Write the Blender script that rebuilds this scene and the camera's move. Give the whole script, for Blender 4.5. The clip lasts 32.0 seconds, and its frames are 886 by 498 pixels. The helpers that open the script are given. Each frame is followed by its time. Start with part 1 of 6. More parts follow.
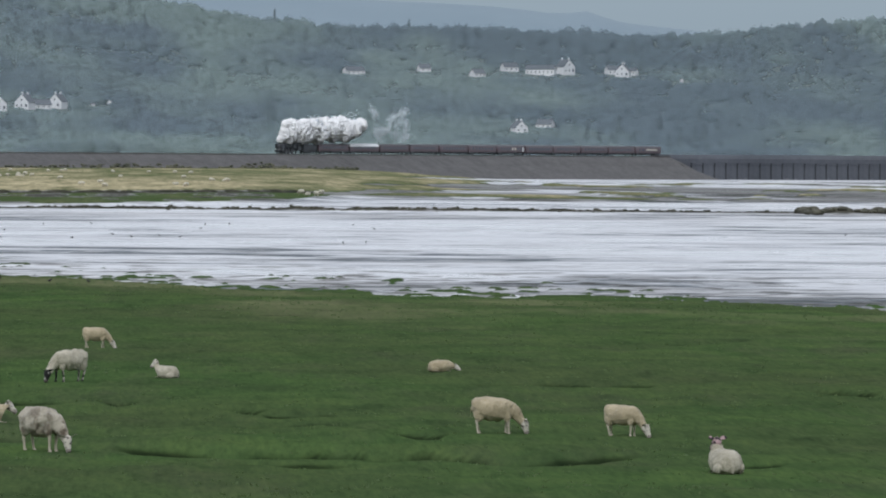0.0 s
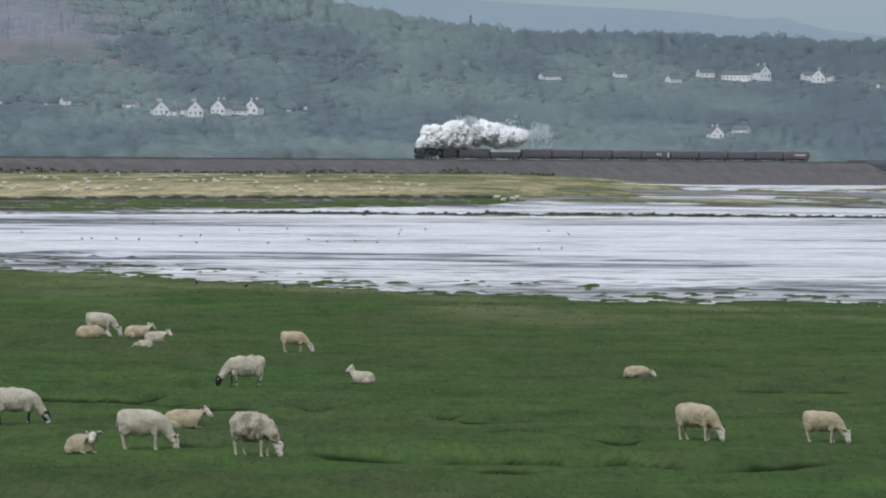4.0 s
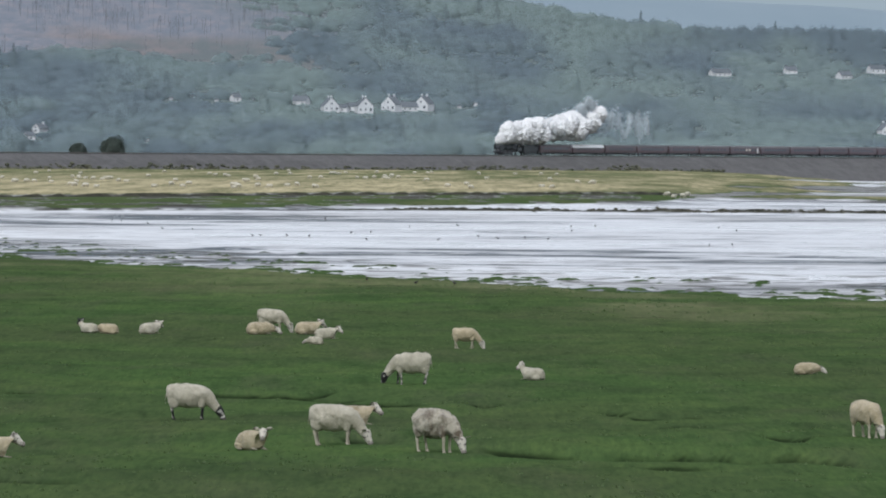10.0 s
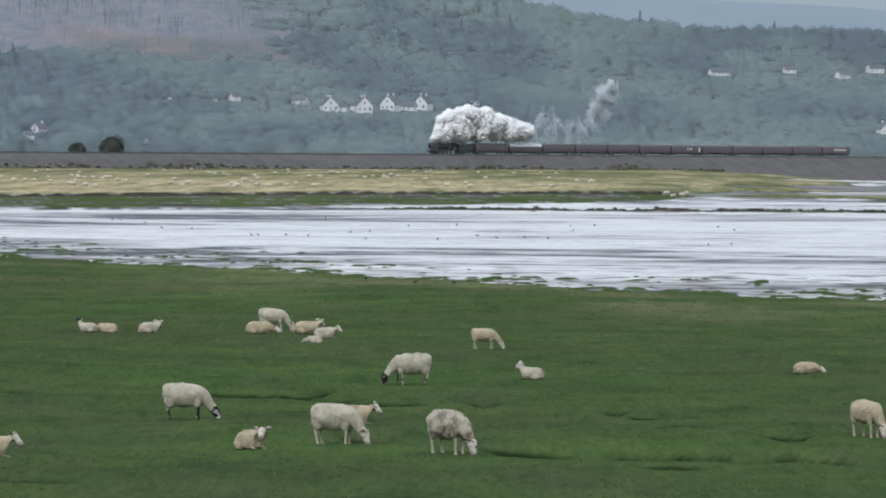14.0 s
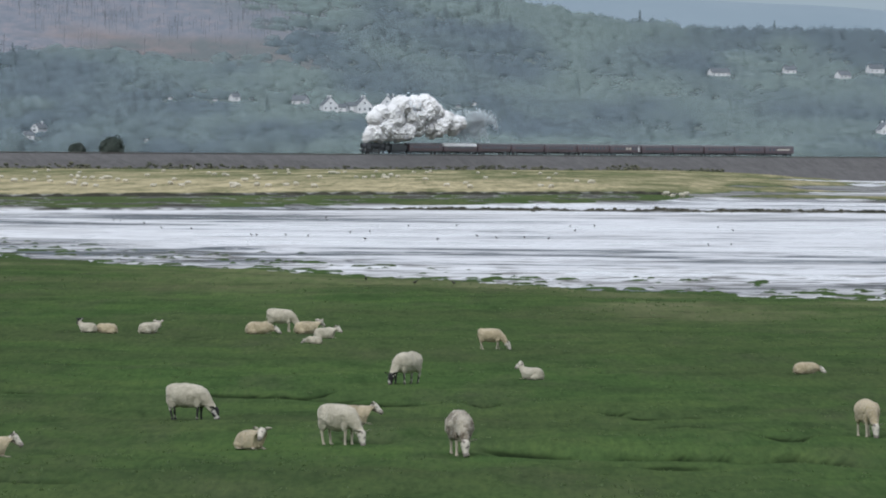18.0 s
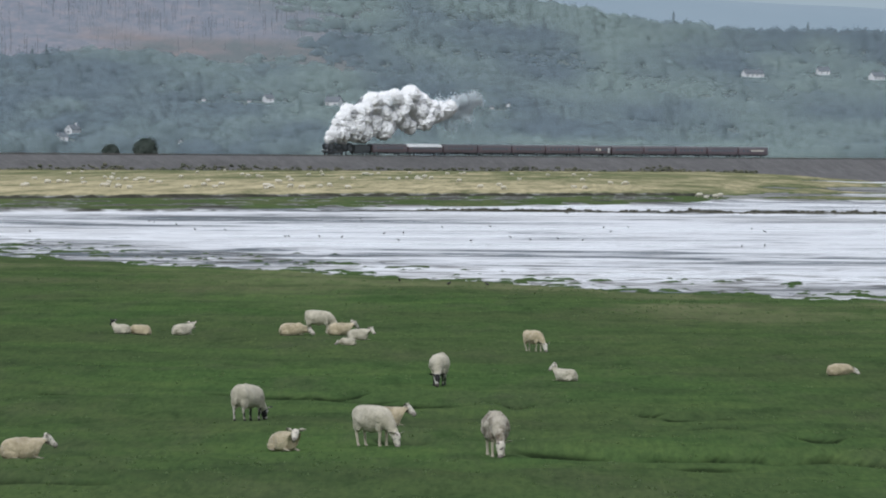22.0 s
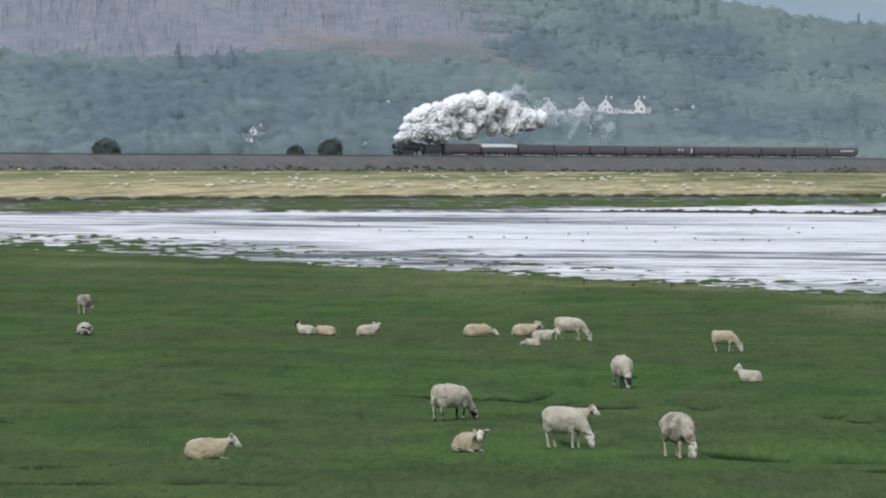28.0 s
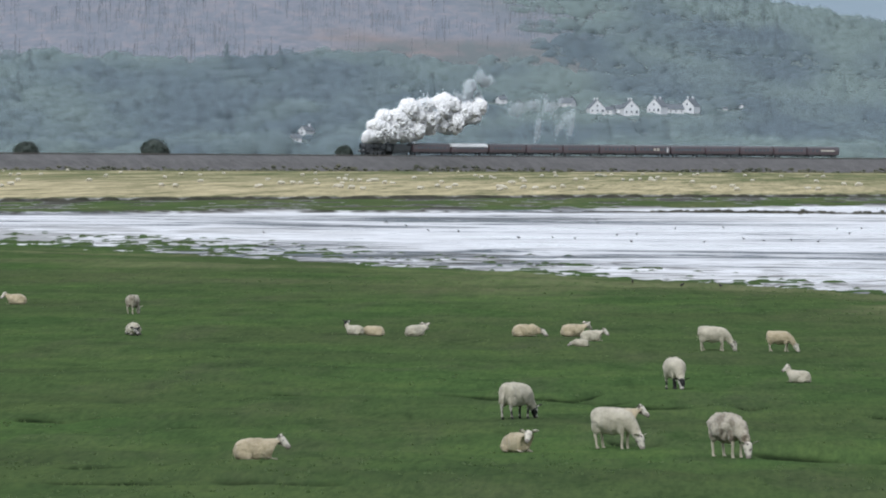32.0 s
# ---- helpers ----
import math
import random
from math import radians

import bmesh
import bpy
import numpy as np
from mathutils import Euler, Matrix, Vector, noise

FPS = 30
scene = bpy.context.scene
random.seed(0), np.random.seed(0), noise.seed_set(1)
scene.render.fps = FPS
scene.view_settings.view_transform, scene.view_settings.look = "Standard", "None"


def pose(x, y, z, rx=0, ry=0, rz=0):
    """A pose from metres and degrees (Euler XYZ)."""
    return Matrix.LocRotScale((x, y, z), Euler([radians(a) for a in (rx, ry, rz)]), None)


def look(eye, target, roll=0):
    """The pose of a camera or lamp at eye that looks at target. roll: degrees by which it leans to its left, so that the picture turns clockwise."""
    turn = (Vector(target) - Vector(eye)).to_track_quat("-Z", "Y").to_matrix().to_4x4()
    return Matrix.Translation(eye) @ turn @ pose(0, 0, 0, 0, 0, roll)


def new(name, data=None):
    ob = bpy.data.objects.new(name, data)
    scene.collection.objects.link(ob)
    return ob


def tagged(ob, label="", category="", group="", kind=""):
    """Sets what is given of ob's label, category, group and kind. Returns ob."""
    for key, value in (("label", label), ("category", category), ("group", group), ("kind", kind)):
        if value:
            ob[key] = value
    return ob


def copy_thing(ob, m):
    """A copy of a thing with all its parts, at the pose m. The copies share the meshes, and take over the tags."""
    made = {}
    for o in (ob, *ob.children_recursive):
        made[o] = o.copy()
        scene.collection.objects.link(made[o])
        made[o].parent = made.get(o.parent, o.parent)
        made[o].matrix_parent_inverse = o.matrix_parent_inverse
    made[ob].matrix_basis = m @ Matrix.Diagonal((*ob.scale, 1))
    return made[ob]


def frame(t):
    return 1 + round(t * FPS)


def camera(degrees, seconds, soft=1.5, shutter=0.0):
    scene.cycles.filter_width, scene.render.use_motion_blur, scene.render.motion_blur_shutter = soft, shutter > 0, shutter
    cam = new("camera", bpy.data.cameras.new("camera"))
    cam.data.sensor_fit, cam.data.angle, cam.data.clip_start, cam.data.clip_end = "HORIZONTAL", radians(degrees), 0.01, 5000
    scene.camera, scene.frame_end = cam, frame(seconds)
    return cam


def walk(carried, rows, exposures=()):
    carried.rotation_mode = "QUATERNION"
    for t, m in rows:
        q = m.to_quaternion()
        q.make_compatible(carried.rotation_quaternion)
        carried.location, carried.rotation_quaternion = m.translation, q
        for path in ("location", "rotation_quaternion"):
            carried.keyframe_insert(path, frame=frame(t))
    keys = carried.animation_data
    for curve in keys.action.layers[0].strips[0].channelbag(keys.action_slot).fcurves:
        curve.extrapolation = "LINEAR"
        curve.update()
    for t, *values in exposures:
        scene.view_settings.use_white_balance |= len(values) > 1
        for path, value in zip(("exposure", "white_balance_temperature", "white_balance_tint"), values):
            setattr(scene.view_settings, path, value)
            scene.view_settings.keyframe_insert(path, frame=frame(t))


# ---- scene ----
# The camera stands on a tripod and only pans; its eye is 6.2 m above the salt marsh.
EYE = 6.2
PAN = [  # seconds, heading to the right of +y, tilt
    (0, 3.078, -0.817), (0.5, 3.034, -0.824), (1, 2.989, -0.811), (1.5, 2.962, -0.795), (2, 2.758, -0.798),
    (2.5, 2.379, -0.784), (3, 1.799, -0.786), (3.5, 1.558, -0.780), (5.5, 0.873, -0.787), (6, 0.624, -0.779),
    (6.5, 0.457, -0.799), (7, 0.196, -0.800), (7.5, 0.028, -0.811), (8, -0.045, -0.826), (8.5, -0.001, -0.832),
    (9, -0.000, -0.831), (9.5, -0.014, -0.824), (10, -0.014, -0.820), (10.5, -0.014, -0.824), (11, -0.007, -0.831),
    (11.5, -0.014, -0.826), (12, -0.009, -0.839), (12.5, -0.002, -0.823), (13, -0.011, -0.823), (13.5, -0.007, -0.823),
    (14, -0.007, -0.825), (14.5, -0.002, -0.826), (16.5, -0.004, -0.826), (17, -0.001, -0.825), (17.5, 0.001, -0.819),
    (18, -0.006, -0.823), (18.5, -0.010, -0.811), (19, -0.015, -0.816), (19.5, -0.008, -0.816), (20, -0.008, -0.821),
    (20.5, -0.066, -0.818), (21, -0.114, -0.820), (21.5, -0.254, -0.818), (22, -0.290, -0.813), (22.5, -0.323, -0.815),
    (23, -0.397, -0.823), (23.5, -0.548, -0.818), (24, -0.690, -0.812), (24.5, -0.715, -0.815), (25, -0.785, -0.810),
    (25.5, -0.972, -0.811), (26, -1.298, -0.808), (26.5, -1.513, -0.810), (28.5, -1.890, -0.816), (29, -1.904, -0.813),
    (29.5, -1.929, -0.802), (30, -1.994, -0.808), (30.5, -2.098, -0.810), (31, -2.113, -0.815), (31.5, -2.193, -0.816),
    (32, -2.260, -0.816)]
cam = camera(7.476, 32.0, soft=2.0)
walk(cam, [(t, pose(0, 0, EYE, 90 + tilt, 0, -head) @ pose(0, 0, 0, 0, 0, 0.40)) for t, head, tilt in PAN],
     exposures=[(0, -0.06, 6350, 10), (3, -0.02, 6350, 10), (6, 0.05, 6350, 10), (20, 0.11, 6350, 10), (26, 0.19, 6350, 10), (32, 0.28, 6350, 10)])

# ---- light: an overcast sky, brighter overhead than low down, and a wide weak sun ----
SUN_UP, SUN_FROM = 40.0, 200.0  # elevation, bearing clockwise from +y
world = bpy.data.worlds.new("overcast_sky")
scene.world = world
world.use_nodes = True
wt = world.node_tree
wt.nodes.clear()
w_out = wt.nodes.new("ShaderNodeOutputWorld")
w_bg = wt.nodes.new("ShaderNodeBackground")
w_sky = wt.nodes.new("ShaderNodeTexSky")
w_sky.sky_type = "NISHITA"
w_sky.sun_disc = False
w_sky.sun_elevation = radians(SUN_UP)
w_sky.sun_rotation = radians(SUN_FROM)
w_sky.air_density, w_sky.dust_density = 1.5, 4.0
w_scale = wt.nodes.new("ShaderNodeVectorMath")
w_scale.operation = "SCALE"
w_scale.inputs["Scale"].default_value = 0.06
w_co = wt.nodes.new("ShaderNodeTexCoord")
w_sep = wt.nodes.new("ShaderNodeSeparateXYZ")
w_ramp = wt.nodes.new("ShaderNodeValToRGB")
w_ramp.color_ramp.elements[0].position = 0.0
w_ramp.color_ramp.elements[0].color = (0.36, 0.46, 0.54, 1)
w_ramp.color_ramp.elements[1].position = 1.0
w_ramp.color_ramp.elements[1].color = (1.0, 1.03, 1.12, 1)
for pos, col in ((0.03, (0.42, 0.52, 0.60)), (0.15, (0.62, 0.68, 0.76)), (0.5, (0.86, 0.9, 1.0))):
    e = w_ramp.color_ramp.elements.new(pos)
    e.color = (*col, 1)
w_mix = wt.nodes.new("ShaderNodeMix")
w_mix.data_type = "RGBA"
w_mix.inputs["Factor"].default_value = 0.85
wt.links.new(w_sky.outputs["Color"], w_scale.inputs[0])
wt.links.new(w_co.outputs["Generated"], w_sep.inputs[0])
wt.links.new(w_sep.outputs["Z"], w_ramp.inputs["Fac"])
wt.links.new(w_scale.outputs[0], w_mix.inputs["A"])
wt.links.new(w_ramp.outputs["Color"], w_mix.inputs["B"])
wt.links.new(w_mix.outputs["Result"], w_bg.inputs["Color"])
wt.links.new(w_bg.outputs[0], w_out.inputs["Surface"])
w_bg.inputs["Strength"].default_value = 0.9

sun = new("sun", bpy.data.lights.new("sun", "SUN"))
sun.data.energy, sun.data.angle, sun.data.color = 1.3, radians(25), (0.95, 0.985, 1.0)
sun_way = Vector((math.sin(radians(SUN_FROM)) * math.cos(radians(SUN_UP)), math.cos(radians(SUN_FROM)) * math.cos(radians(SUN_UP)), math.sin(radians(SUN_UP))))
sun.matrix_world = look(sun_way * 100, (0, 0, 0))


# ---- noise on arrays ----
def vnoise(x, y, seed=0):
    x, y = np.asarray(x, float), np.asarray(y, float)
    ix, iy = np.floor(x).astype(np.int64), np.floor(y).astype(np.int64)
    fx, fy = x - ix, y - iy
    fx, fy = fx * fx * (3 - 2 * fx), fy * fy * (3 - 2 * fy)

    def h(a, b):
        n = (a * 374761393 + b * 668265263 + seed * 1274126177) & 0xFFFFFFFF
        n = ((n ^ (n >> 13)) * 1103515245) & 0xFFFFFFFF
        n = ((n ^ (n >> 16)) * 2246822519) & 0xFFFFFFFF
        return ((n ^ (n >> 15)) & 0xFFFF) / 32767.5 - 1

    top = h(ix, iy) * (1 - fx) + h(ix + 1, iy) * fx
    bot = h(ix, iy + 1) * (1 - fx) + h(ix + 1, iy + 1) * fx
    return top * (1 - fy) + bot * fy


def fbm(x, y, seed=0, octaves=4):
    s, a, k, norm = 0, 1.0, 1.0, 0
    for o in range(octaves):
        s = s + a * vnoise(np.asarray(x) * k, np.asarray(y) * k, seed + o * 17)
        norm += a
        a, k = a * 0.5, k * 2.03
    return s / norm


def smooth(a, b, v):
    t = np.clip((np.asarray(v, float) - a) / (b - a), 0, 1)
    return t * t * (3 - 2 * t)


# ---- materials ----
def material(name, nodes=None):
    m = bpy.data.materials.new(name)
    m.use_nodes = True
    return m, m.node_tree, m.node_tree.nodes["Principled BSDF"]


def noise_node(nt, scale, vec, detail=6.0, rough=0.6, warp=0.0):
    n = nt.nodes.new("ShaderNodeTexNoise")
    n.inputs["Scale"].default_value, n.inputs["Detail"].default_value, n.inputs["Roughness"].default_value = scale, detail, rough
    n.inputs["Distortion"].default_value = warp
    nt.links.new(vec, n.inputs["Vector"])
    return n.outputs["Fac"]


def ramp_node(nt, fac, stops):
    r = nt.nodes.new("ShaderNodeValToRGB")
    els = r.color_ramp.elements
    while len(els) < len(stops):
        els.new(0.5)
    for e, (p, c) in zip(els, stops):
        e.position, e.color = p, (*c, 1) if len(c) == 3 else c
    nt.links.new(fac, r.inputs["Fac"])
    return r.outputs["Color"]


def mix_node(nt, fac, a, b, kind="MIX"):
    n = nt.nodes.new("ShaderNodeMix")
    n.data_type, n.blend_type = "RGBA", kind
    for sock, v in (("Factor", fac), ("A", a), ("B", b)):
        if isinstance(v, (int, float)):
            n.inputs[sock].default_value = v
        elif isinstance(v, tuple):
            n.inputs[sock].default_value = (*v, 1)
        else:
            nt.links.new(v, n.inputs[sock])
    return n.outputs["Result"]


def math_node(nt, op, a, b=0.0, clamp=False):
    n = nt.nodes.new("ShaderNodeMath")
    n.operation, n.use_clamp = op, clamp
    for i, v in enumerate((a, b)):
        if isinstance(v, (int, float)):
            n.inputs[i].default_value = v
        else:
            nt.links.new(v, n.inputs[i])
    return n.outputs[0]


def stretched(nt, sx, sy, sz, source="Object"):
    co = nt.nodes.new("ShaderNodeTexCoord")
    mp = nt.nodes.new("ShaderNodeMapping")
    mp.inputs["Scale"].default_value = (sx, sy, sz)
    nt.links.new(co.outputs[source], mp.inputs["Vector"])
    return mp.outputs[0]


def bump_node(nt, bsdf, height, strength, distance):
    b = nt.nodes.new("ShaderNodeBump")
    b.inputs["Strength"].default_value, b.inputs["Distance"].default_value = strength, distance
    nt.links.new(height, b.inputs["Height"])
    nt.links.new(b.outputs[0], bsdf.inputs["Normal"])


def surface(name, dark, light, rough=0.8, scale=3.0, metal=0.0, bump=0.2, dist=0.02, island=False, vary=0.0, coarse=0.3):
    """Two-scale mottled surface between two colours; vary: how far single pieces differ."""
    m, nt, b = material(name)
    vec = stretched(nt, 1, 1, 1)
    fine, broad = noise_node(nt, scale, vec), noise_node(nt, scale * coarse, vec, 3.0)
    fac = math_node(nt, "ADD", math_node(nt, "MULTIPLY", fine, 0.55), math_node(nt, "MULTIPLY", broad, 0.55))
    if vary:
        if island:
            g = nt.nodes.new("ShaderNodeNewGeometry")
            rnd = g.outputs["Random Per Island"]
        else:
            g = nt.nodes.new("ShaderNodeObjectInfo")
            rnd = g.outputs["Random"]
        fac = math_node(nt, "ADD", fac, math_node(nt, "MULTIPLY", math_node(nt, "SUBTRACT", rnd, 0.5), vary))
    nt.links.new(ramp_node(nt, fac, [(0.3, dark), (0.78, light)]), b.inputs["Base Color"])
    b.inputs["Roughness"].default_value, b.inputs["Metallic"].default_value = rough, metal
    if bump:
        bump_node(nt, b, fine, bump, dist)
    return m


def ground_material():
    """Turf on what stands above the tide, dry salt grass on the far flat, wet sand and mud below."""
    m, nt, b = material("marsh_and_sand")
    co = nt.nodes.new("ShaderNodeTexCoord")
    sep = nt.nodes.new("ShaderNodeSeparateXYZ")
    nt.links.new(co.outputs["Object"], sep.inputs[0])
    vert = nt.nodes.new("ShaderNodeVertexColor")
    vert.layer_name = "zones"
    zone = nt.nodes.new("ShaderNodeSeparateColor")
    nt.links.new(vert.outputs["Color"], zone.inputs[0])
    grass_w, dry_w, mud_w = zone.outputs["Red"], zone.outputs["Green"], zone.outputs["Blue"]
    # turf
    v1 = stretched(nt, 0.14, 0.15, 0.2)
    v2 = stretched(nt, 2.2, 1.0, 2.0)
    v3 = stretched(nt, 0.05, 0.03, 0.05)
    n1, n2, n3 = noise_node(nt, 1.0, v1, 5.0), noise_node(nt, 1.6, v2, 5.0, 0.7), noise_node(nt, 1.0, v3, 3.0)
    turf = ramp_node(nt, n1, [(0.30, (0.045, 0.083, 0.031)), (0.50, (0.063, 0.118, 0.038)), (0.72, (0.092, 0.150, 0.047))])
    olive = ramp_node(nt, n2, [(0.3, (0.058, 0.078, 0.038)), (0.7, (0.090, 0.108, 0.050))])
    turf = mix_node(nt, ramp_node(nt, n3, [(0.38, (0.08, 0.08, 0.08)), (0.62, (0.62, 0.62, 0.62))]), turf, olive)
    turf = mix_node(nt, math_node(nt, "MULTIPLY", n2, 0.4), turf, (0.042, 0.058, 0.024))
    # worn brownish ground between the tussocks; tussock shade and blade grain multiplied into the colour
    n8 = noise_node(nt, 1.0, stretched(nt, 0.30, 0.045, 0.3), 6.0, 0.68)
    turf = mix_node(nt, ramp_node(nt, n8, [(0.50, (0, 0, 0)), (0.70, (0.5, 0.5, 0.5))]), turf, (0.082, 0.092, 0.052))
    n9 = noise_node(nt, 1.0, stretched(nt, 0.8, 0.16, 0.8), 5.0, 0.7)
    n10 = noise_node(nt, 1.0, stretched(nt, 7.0, 0.55, 7.0), 4.0, 0.75)
    turf = mix_node(nt, 1.0, turf, ramp_node(nt, n9, [(0.30, (0.70, 0.72, 0.76)), (0.47, (0.98, 0.98, 1.0)), (0.68, (1.12, 1.10, 1.06))]), "MULTIPLY")
    turf = mix_node(nt, 1.0, turf, ramp_node(nt, n10, [(0.28, (0.72, 0.74, 0.78)), (0.5, (1.0, 1.0, 1.02)), (0.74, (1.26, 1.22, 1.16))]), "MULTIPLY")
    # dry salt grass
    v4 = stretched(nt, 0.16, 0.008, 0.03)
    n4 = noise_node(nt, 1.0, v4, 7.0, 0.7)
    dry = ramp_node(nt, n4, [(0.34, (0.18, 0.18, 0.10)), (0.44, (0.31, 0.28, 0.17)), (0.52, (0.43, 0.375, 0.235)), (0.66, (0.56, 0.48, 0.31))])
    # tufts and seed heads on the far flats, drawn out by the low view
    n13 = noise_node(nt, 1.0, stretched(nt, 0.9, 0.035, 0.5), 5.0, 0.72)
    dry = mix_node(nt, 1.0, dry, ramp_node(nt, n13, [(0.30, (0.62, 0.66, 0.62)), (0.5, (1.0, 1.0, 1.0)), (0.70, (1.16, 1.14, 1.10))]), "MULTIPLY")
    green = mix_node(nt, math_node(nt, "MULTIPLY", dry_w, math_node(nt, "ADD", math_node(nt, "MULTIPLY", n13, 1.1), 0.45), True), turf, dry)
    # wet sand; the sky's reflection is put into its near-white stops
    v5 = stretched(nt, 0.045, 0.055, 0.05)
    v6 = stretched(nt, 0.10, 0.30, 0.3)
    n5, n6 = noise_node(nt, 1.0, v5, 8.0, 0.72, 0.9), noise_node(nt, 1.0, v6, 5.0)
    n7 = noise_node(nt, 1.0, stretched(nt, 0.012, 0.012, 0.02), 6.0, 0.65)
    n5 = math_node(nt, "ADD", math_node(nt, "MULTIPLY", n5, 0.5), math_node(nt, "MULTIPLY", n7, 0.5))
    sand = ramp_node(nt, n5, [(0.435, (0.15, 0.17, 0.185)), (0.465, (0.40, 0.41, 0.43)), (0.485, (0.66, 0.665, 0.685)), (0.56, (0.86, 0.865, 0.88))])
    # rivulets and drained ripples drawn out along the tide
    n11 = noise_node(nt, 1.0, stretched(nt, 0.016, 0.034, 0.02), 7.0, 0.68, 0.4)
    thread = math_node(nt, "ABSOLUTE", math_node(nt, "SUBTRACT", n11, 0.5))
    sand = mix_node(nt, ramp_node(nt, thread, [(0.0, (0.75, 0.75, 0.75)), (0.008, (0.5, 0.5, 0.5)), (0.016, (0, 0, 0))]), sand, (0.27, 0.265, 0.27))
    n12 = noise_node(nt, 1.0, stretched(nt, 0.28, 0.13, 0.2), 4.0, 0.7)
    sand = mix_node(nt, ramp_node(nt, n12, [(0.52, (0, 0, 0)), (0.72, (0.5, 0.5, 0.5))]), sand, (0.40, 0.385, 0.37))
    mud = ramp_node(nt, n6, [(0.3, (0.030, 0.033, 0.025)), (0.7, (0.085, 0.080, 0.062))])
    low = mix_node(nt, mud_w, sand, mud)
    edge = math_node(nt, "ADD", grass_w, math_node(nt, "MULTIPLY", math_node(nt, "SUBTRACT", n2, 0.5), 0.5))
    isgrass = ramp_node(nt, edge, [(0.42, (0, 0, 0)), (0.58, (1, 1, 1))])
    # the wet peat and grass of the creek sides, their shade painted into one dark colour
    shaded_peat = ramp_node(nt, n2, [(0.3, (0.010, 0.017, 0.008)), (0.7, (0.022, 0.034, 0.014))])
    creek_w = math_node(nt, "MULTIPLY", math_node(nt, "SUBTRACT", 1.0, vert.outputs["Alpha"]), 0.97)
    land = mix_node(nt, creek_w, mix_node(nt, isgrass, low, green), shaded_peat)
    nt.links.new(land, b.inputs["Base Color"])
    wet = ramp_node(nt, n5, [(0.40, (0.5, 0.5, 0.5)), (0.56, (0.26, 0.26, 0.26))])
    rough = mix_node(nt, isgrass, mix_node(nt, mud_w, wet, (1.0, 1.0, 1.0)), (0.9, 0.9, 0.9))
    nt.links.new(rough, b.inputs["Roughness"])
    shine = ramp_node(nt, n5, [(0.44, (0.0, 0.0, 0.0)), (0.51, (0.5, 0.5, 0.5))])
    spec = mix_node(nt, isgrass, mix_node(nt, mud_w, shine, (0.0, 0.0, 0.0)), (0.0, 0.0, 0.0))
    nt.links.new(spec, b.inputs["Specular IOR Level"])
    bump_node(nt, b, mix_node(nt, isgrass, math_node(nt, "MULTIPLY", n6, 0.1), n2), 0.5, 0.12)
    return m


GROUND = ground_material()
STONE = surface("slag_stone", (0.068, 0.066, 0.066), (0.150, 0.145, 0.142), 0.95, 0.6, bump=1.0, dist=0.5)
BALLAST = surface("ballast", (0.06, 0.055, 0.05), (0.13, 0.12, 0.11), 0.95, 2.0, bump=0.5, dist=0.1)
# viaduct stone is lightened and blued to include haze; piers and girders darker
PIER_STONE = surface("hazed_masonry", (0.135, 0.145, 0.165), (0.20, 0.21, 0.23), 0.9, 0.6, bump=0.4, dist=0.1)
PIER = surface("pier_masonry", (0.085, 0.092, 0.108), (0.135, 0.143, 0.160), 0.9, 0.6, bump=0.4, dist=0.1)
RAIL = surface("rail_steel", (0.12, 0.09, 0.07), (0.3, 0.27, 0.25), 0.4, 2.0, 0.8)
# engine and carriage colours are lifted and greyed, with haze mixed in
BLACK = surface("black_paint", (0.030, 0.034, 0.040), (0.060, 0.064, 0.072), 0.45, 2.0, bump=0.1)
GREEN_PAINT = surface("dark_loco_paint", (0.034, 0.040, 0.045), (0.062, 0.070, 0.076), 0.4, 1.5, bump=0.05)
STEEL = surface("bright_steel", (0.25, 0.25, 0.25), (0.5, 0.5, 0.5), 0.4, 3.0, 0.8)
MAROON = surface("maroon_paint", (0.110, 0.080, 0.090), (0.150, 0.108, 0.120), 0.4, 0.7, bump=0.05, vary=0.25)
ROOF_GREY = surface("sooty_roof", (0.105, 0.102, 0.110), (0.165, 0.157, 0.165), 0.75, 0.8, bump=0.1, vary=0.3)
ROOF_WHITE = surface("white_roof", (0.82, 0.83, 0.84), (0.92, 0.92, 0.92), 0.6, 0.9, bump=0.05)
CREAM = surface("cream_paint", (0.5, 0.47, 0.4), (0.7, 0.66, 0.58), 0.5, 2.0, bump=0.05)
LAMP_WHITE = surface("white_enamel", (0.7, 0.7, 0.68), (0.85, 0.85, 0.84), 0.4, 3.0, bump=0.0)


# ---- mesh helpers ----
def mesh_from(name, verts, faces, mats=(), smooth_all=False):
    me = bpy.data.meshes.new(name)
    me.from_pydata([tuple(v) for v in verts], [], [tuple(f) for f in faces])
    for m in mats:
        me.materials.append(m)
    if smooth_all:
        me.polygons.foreach_set("use_smooth", [True] * len(me.polygons))
    me.update()
    return me


def mesh_arrays(name, verts, tris, mats=(), smooth_all=False):
    """A triangle mesh straight from arrays."""
    me = bpy.data.meshes.new(name)
    me.vertices.add(len(verts))
    me.vertices.foreach_set("co", np.ascontiguousarray(verts, dtype=np.float32).ravel())
    k = tris.shape[1]
    me.loops.add(len(tris) * k)
    me.loops.foreach_set("vertex_index", np.ascontiguousarray(tris, dtype=np.int32).ravel())
    me.polygons.add(len(tris))
    me.polygons.foreach_set("loop_start", np.arange(0, len(tris) * k, k, dtype=np.int32))
    if smooth_all:
        me.polygons.foreach_set("use_smooth", np.ones(len(tris), dtype=bool))
    for m in mats:
        me.materials.append(m)
    me.update(calc_edges=True)
    me.validate()
    return me


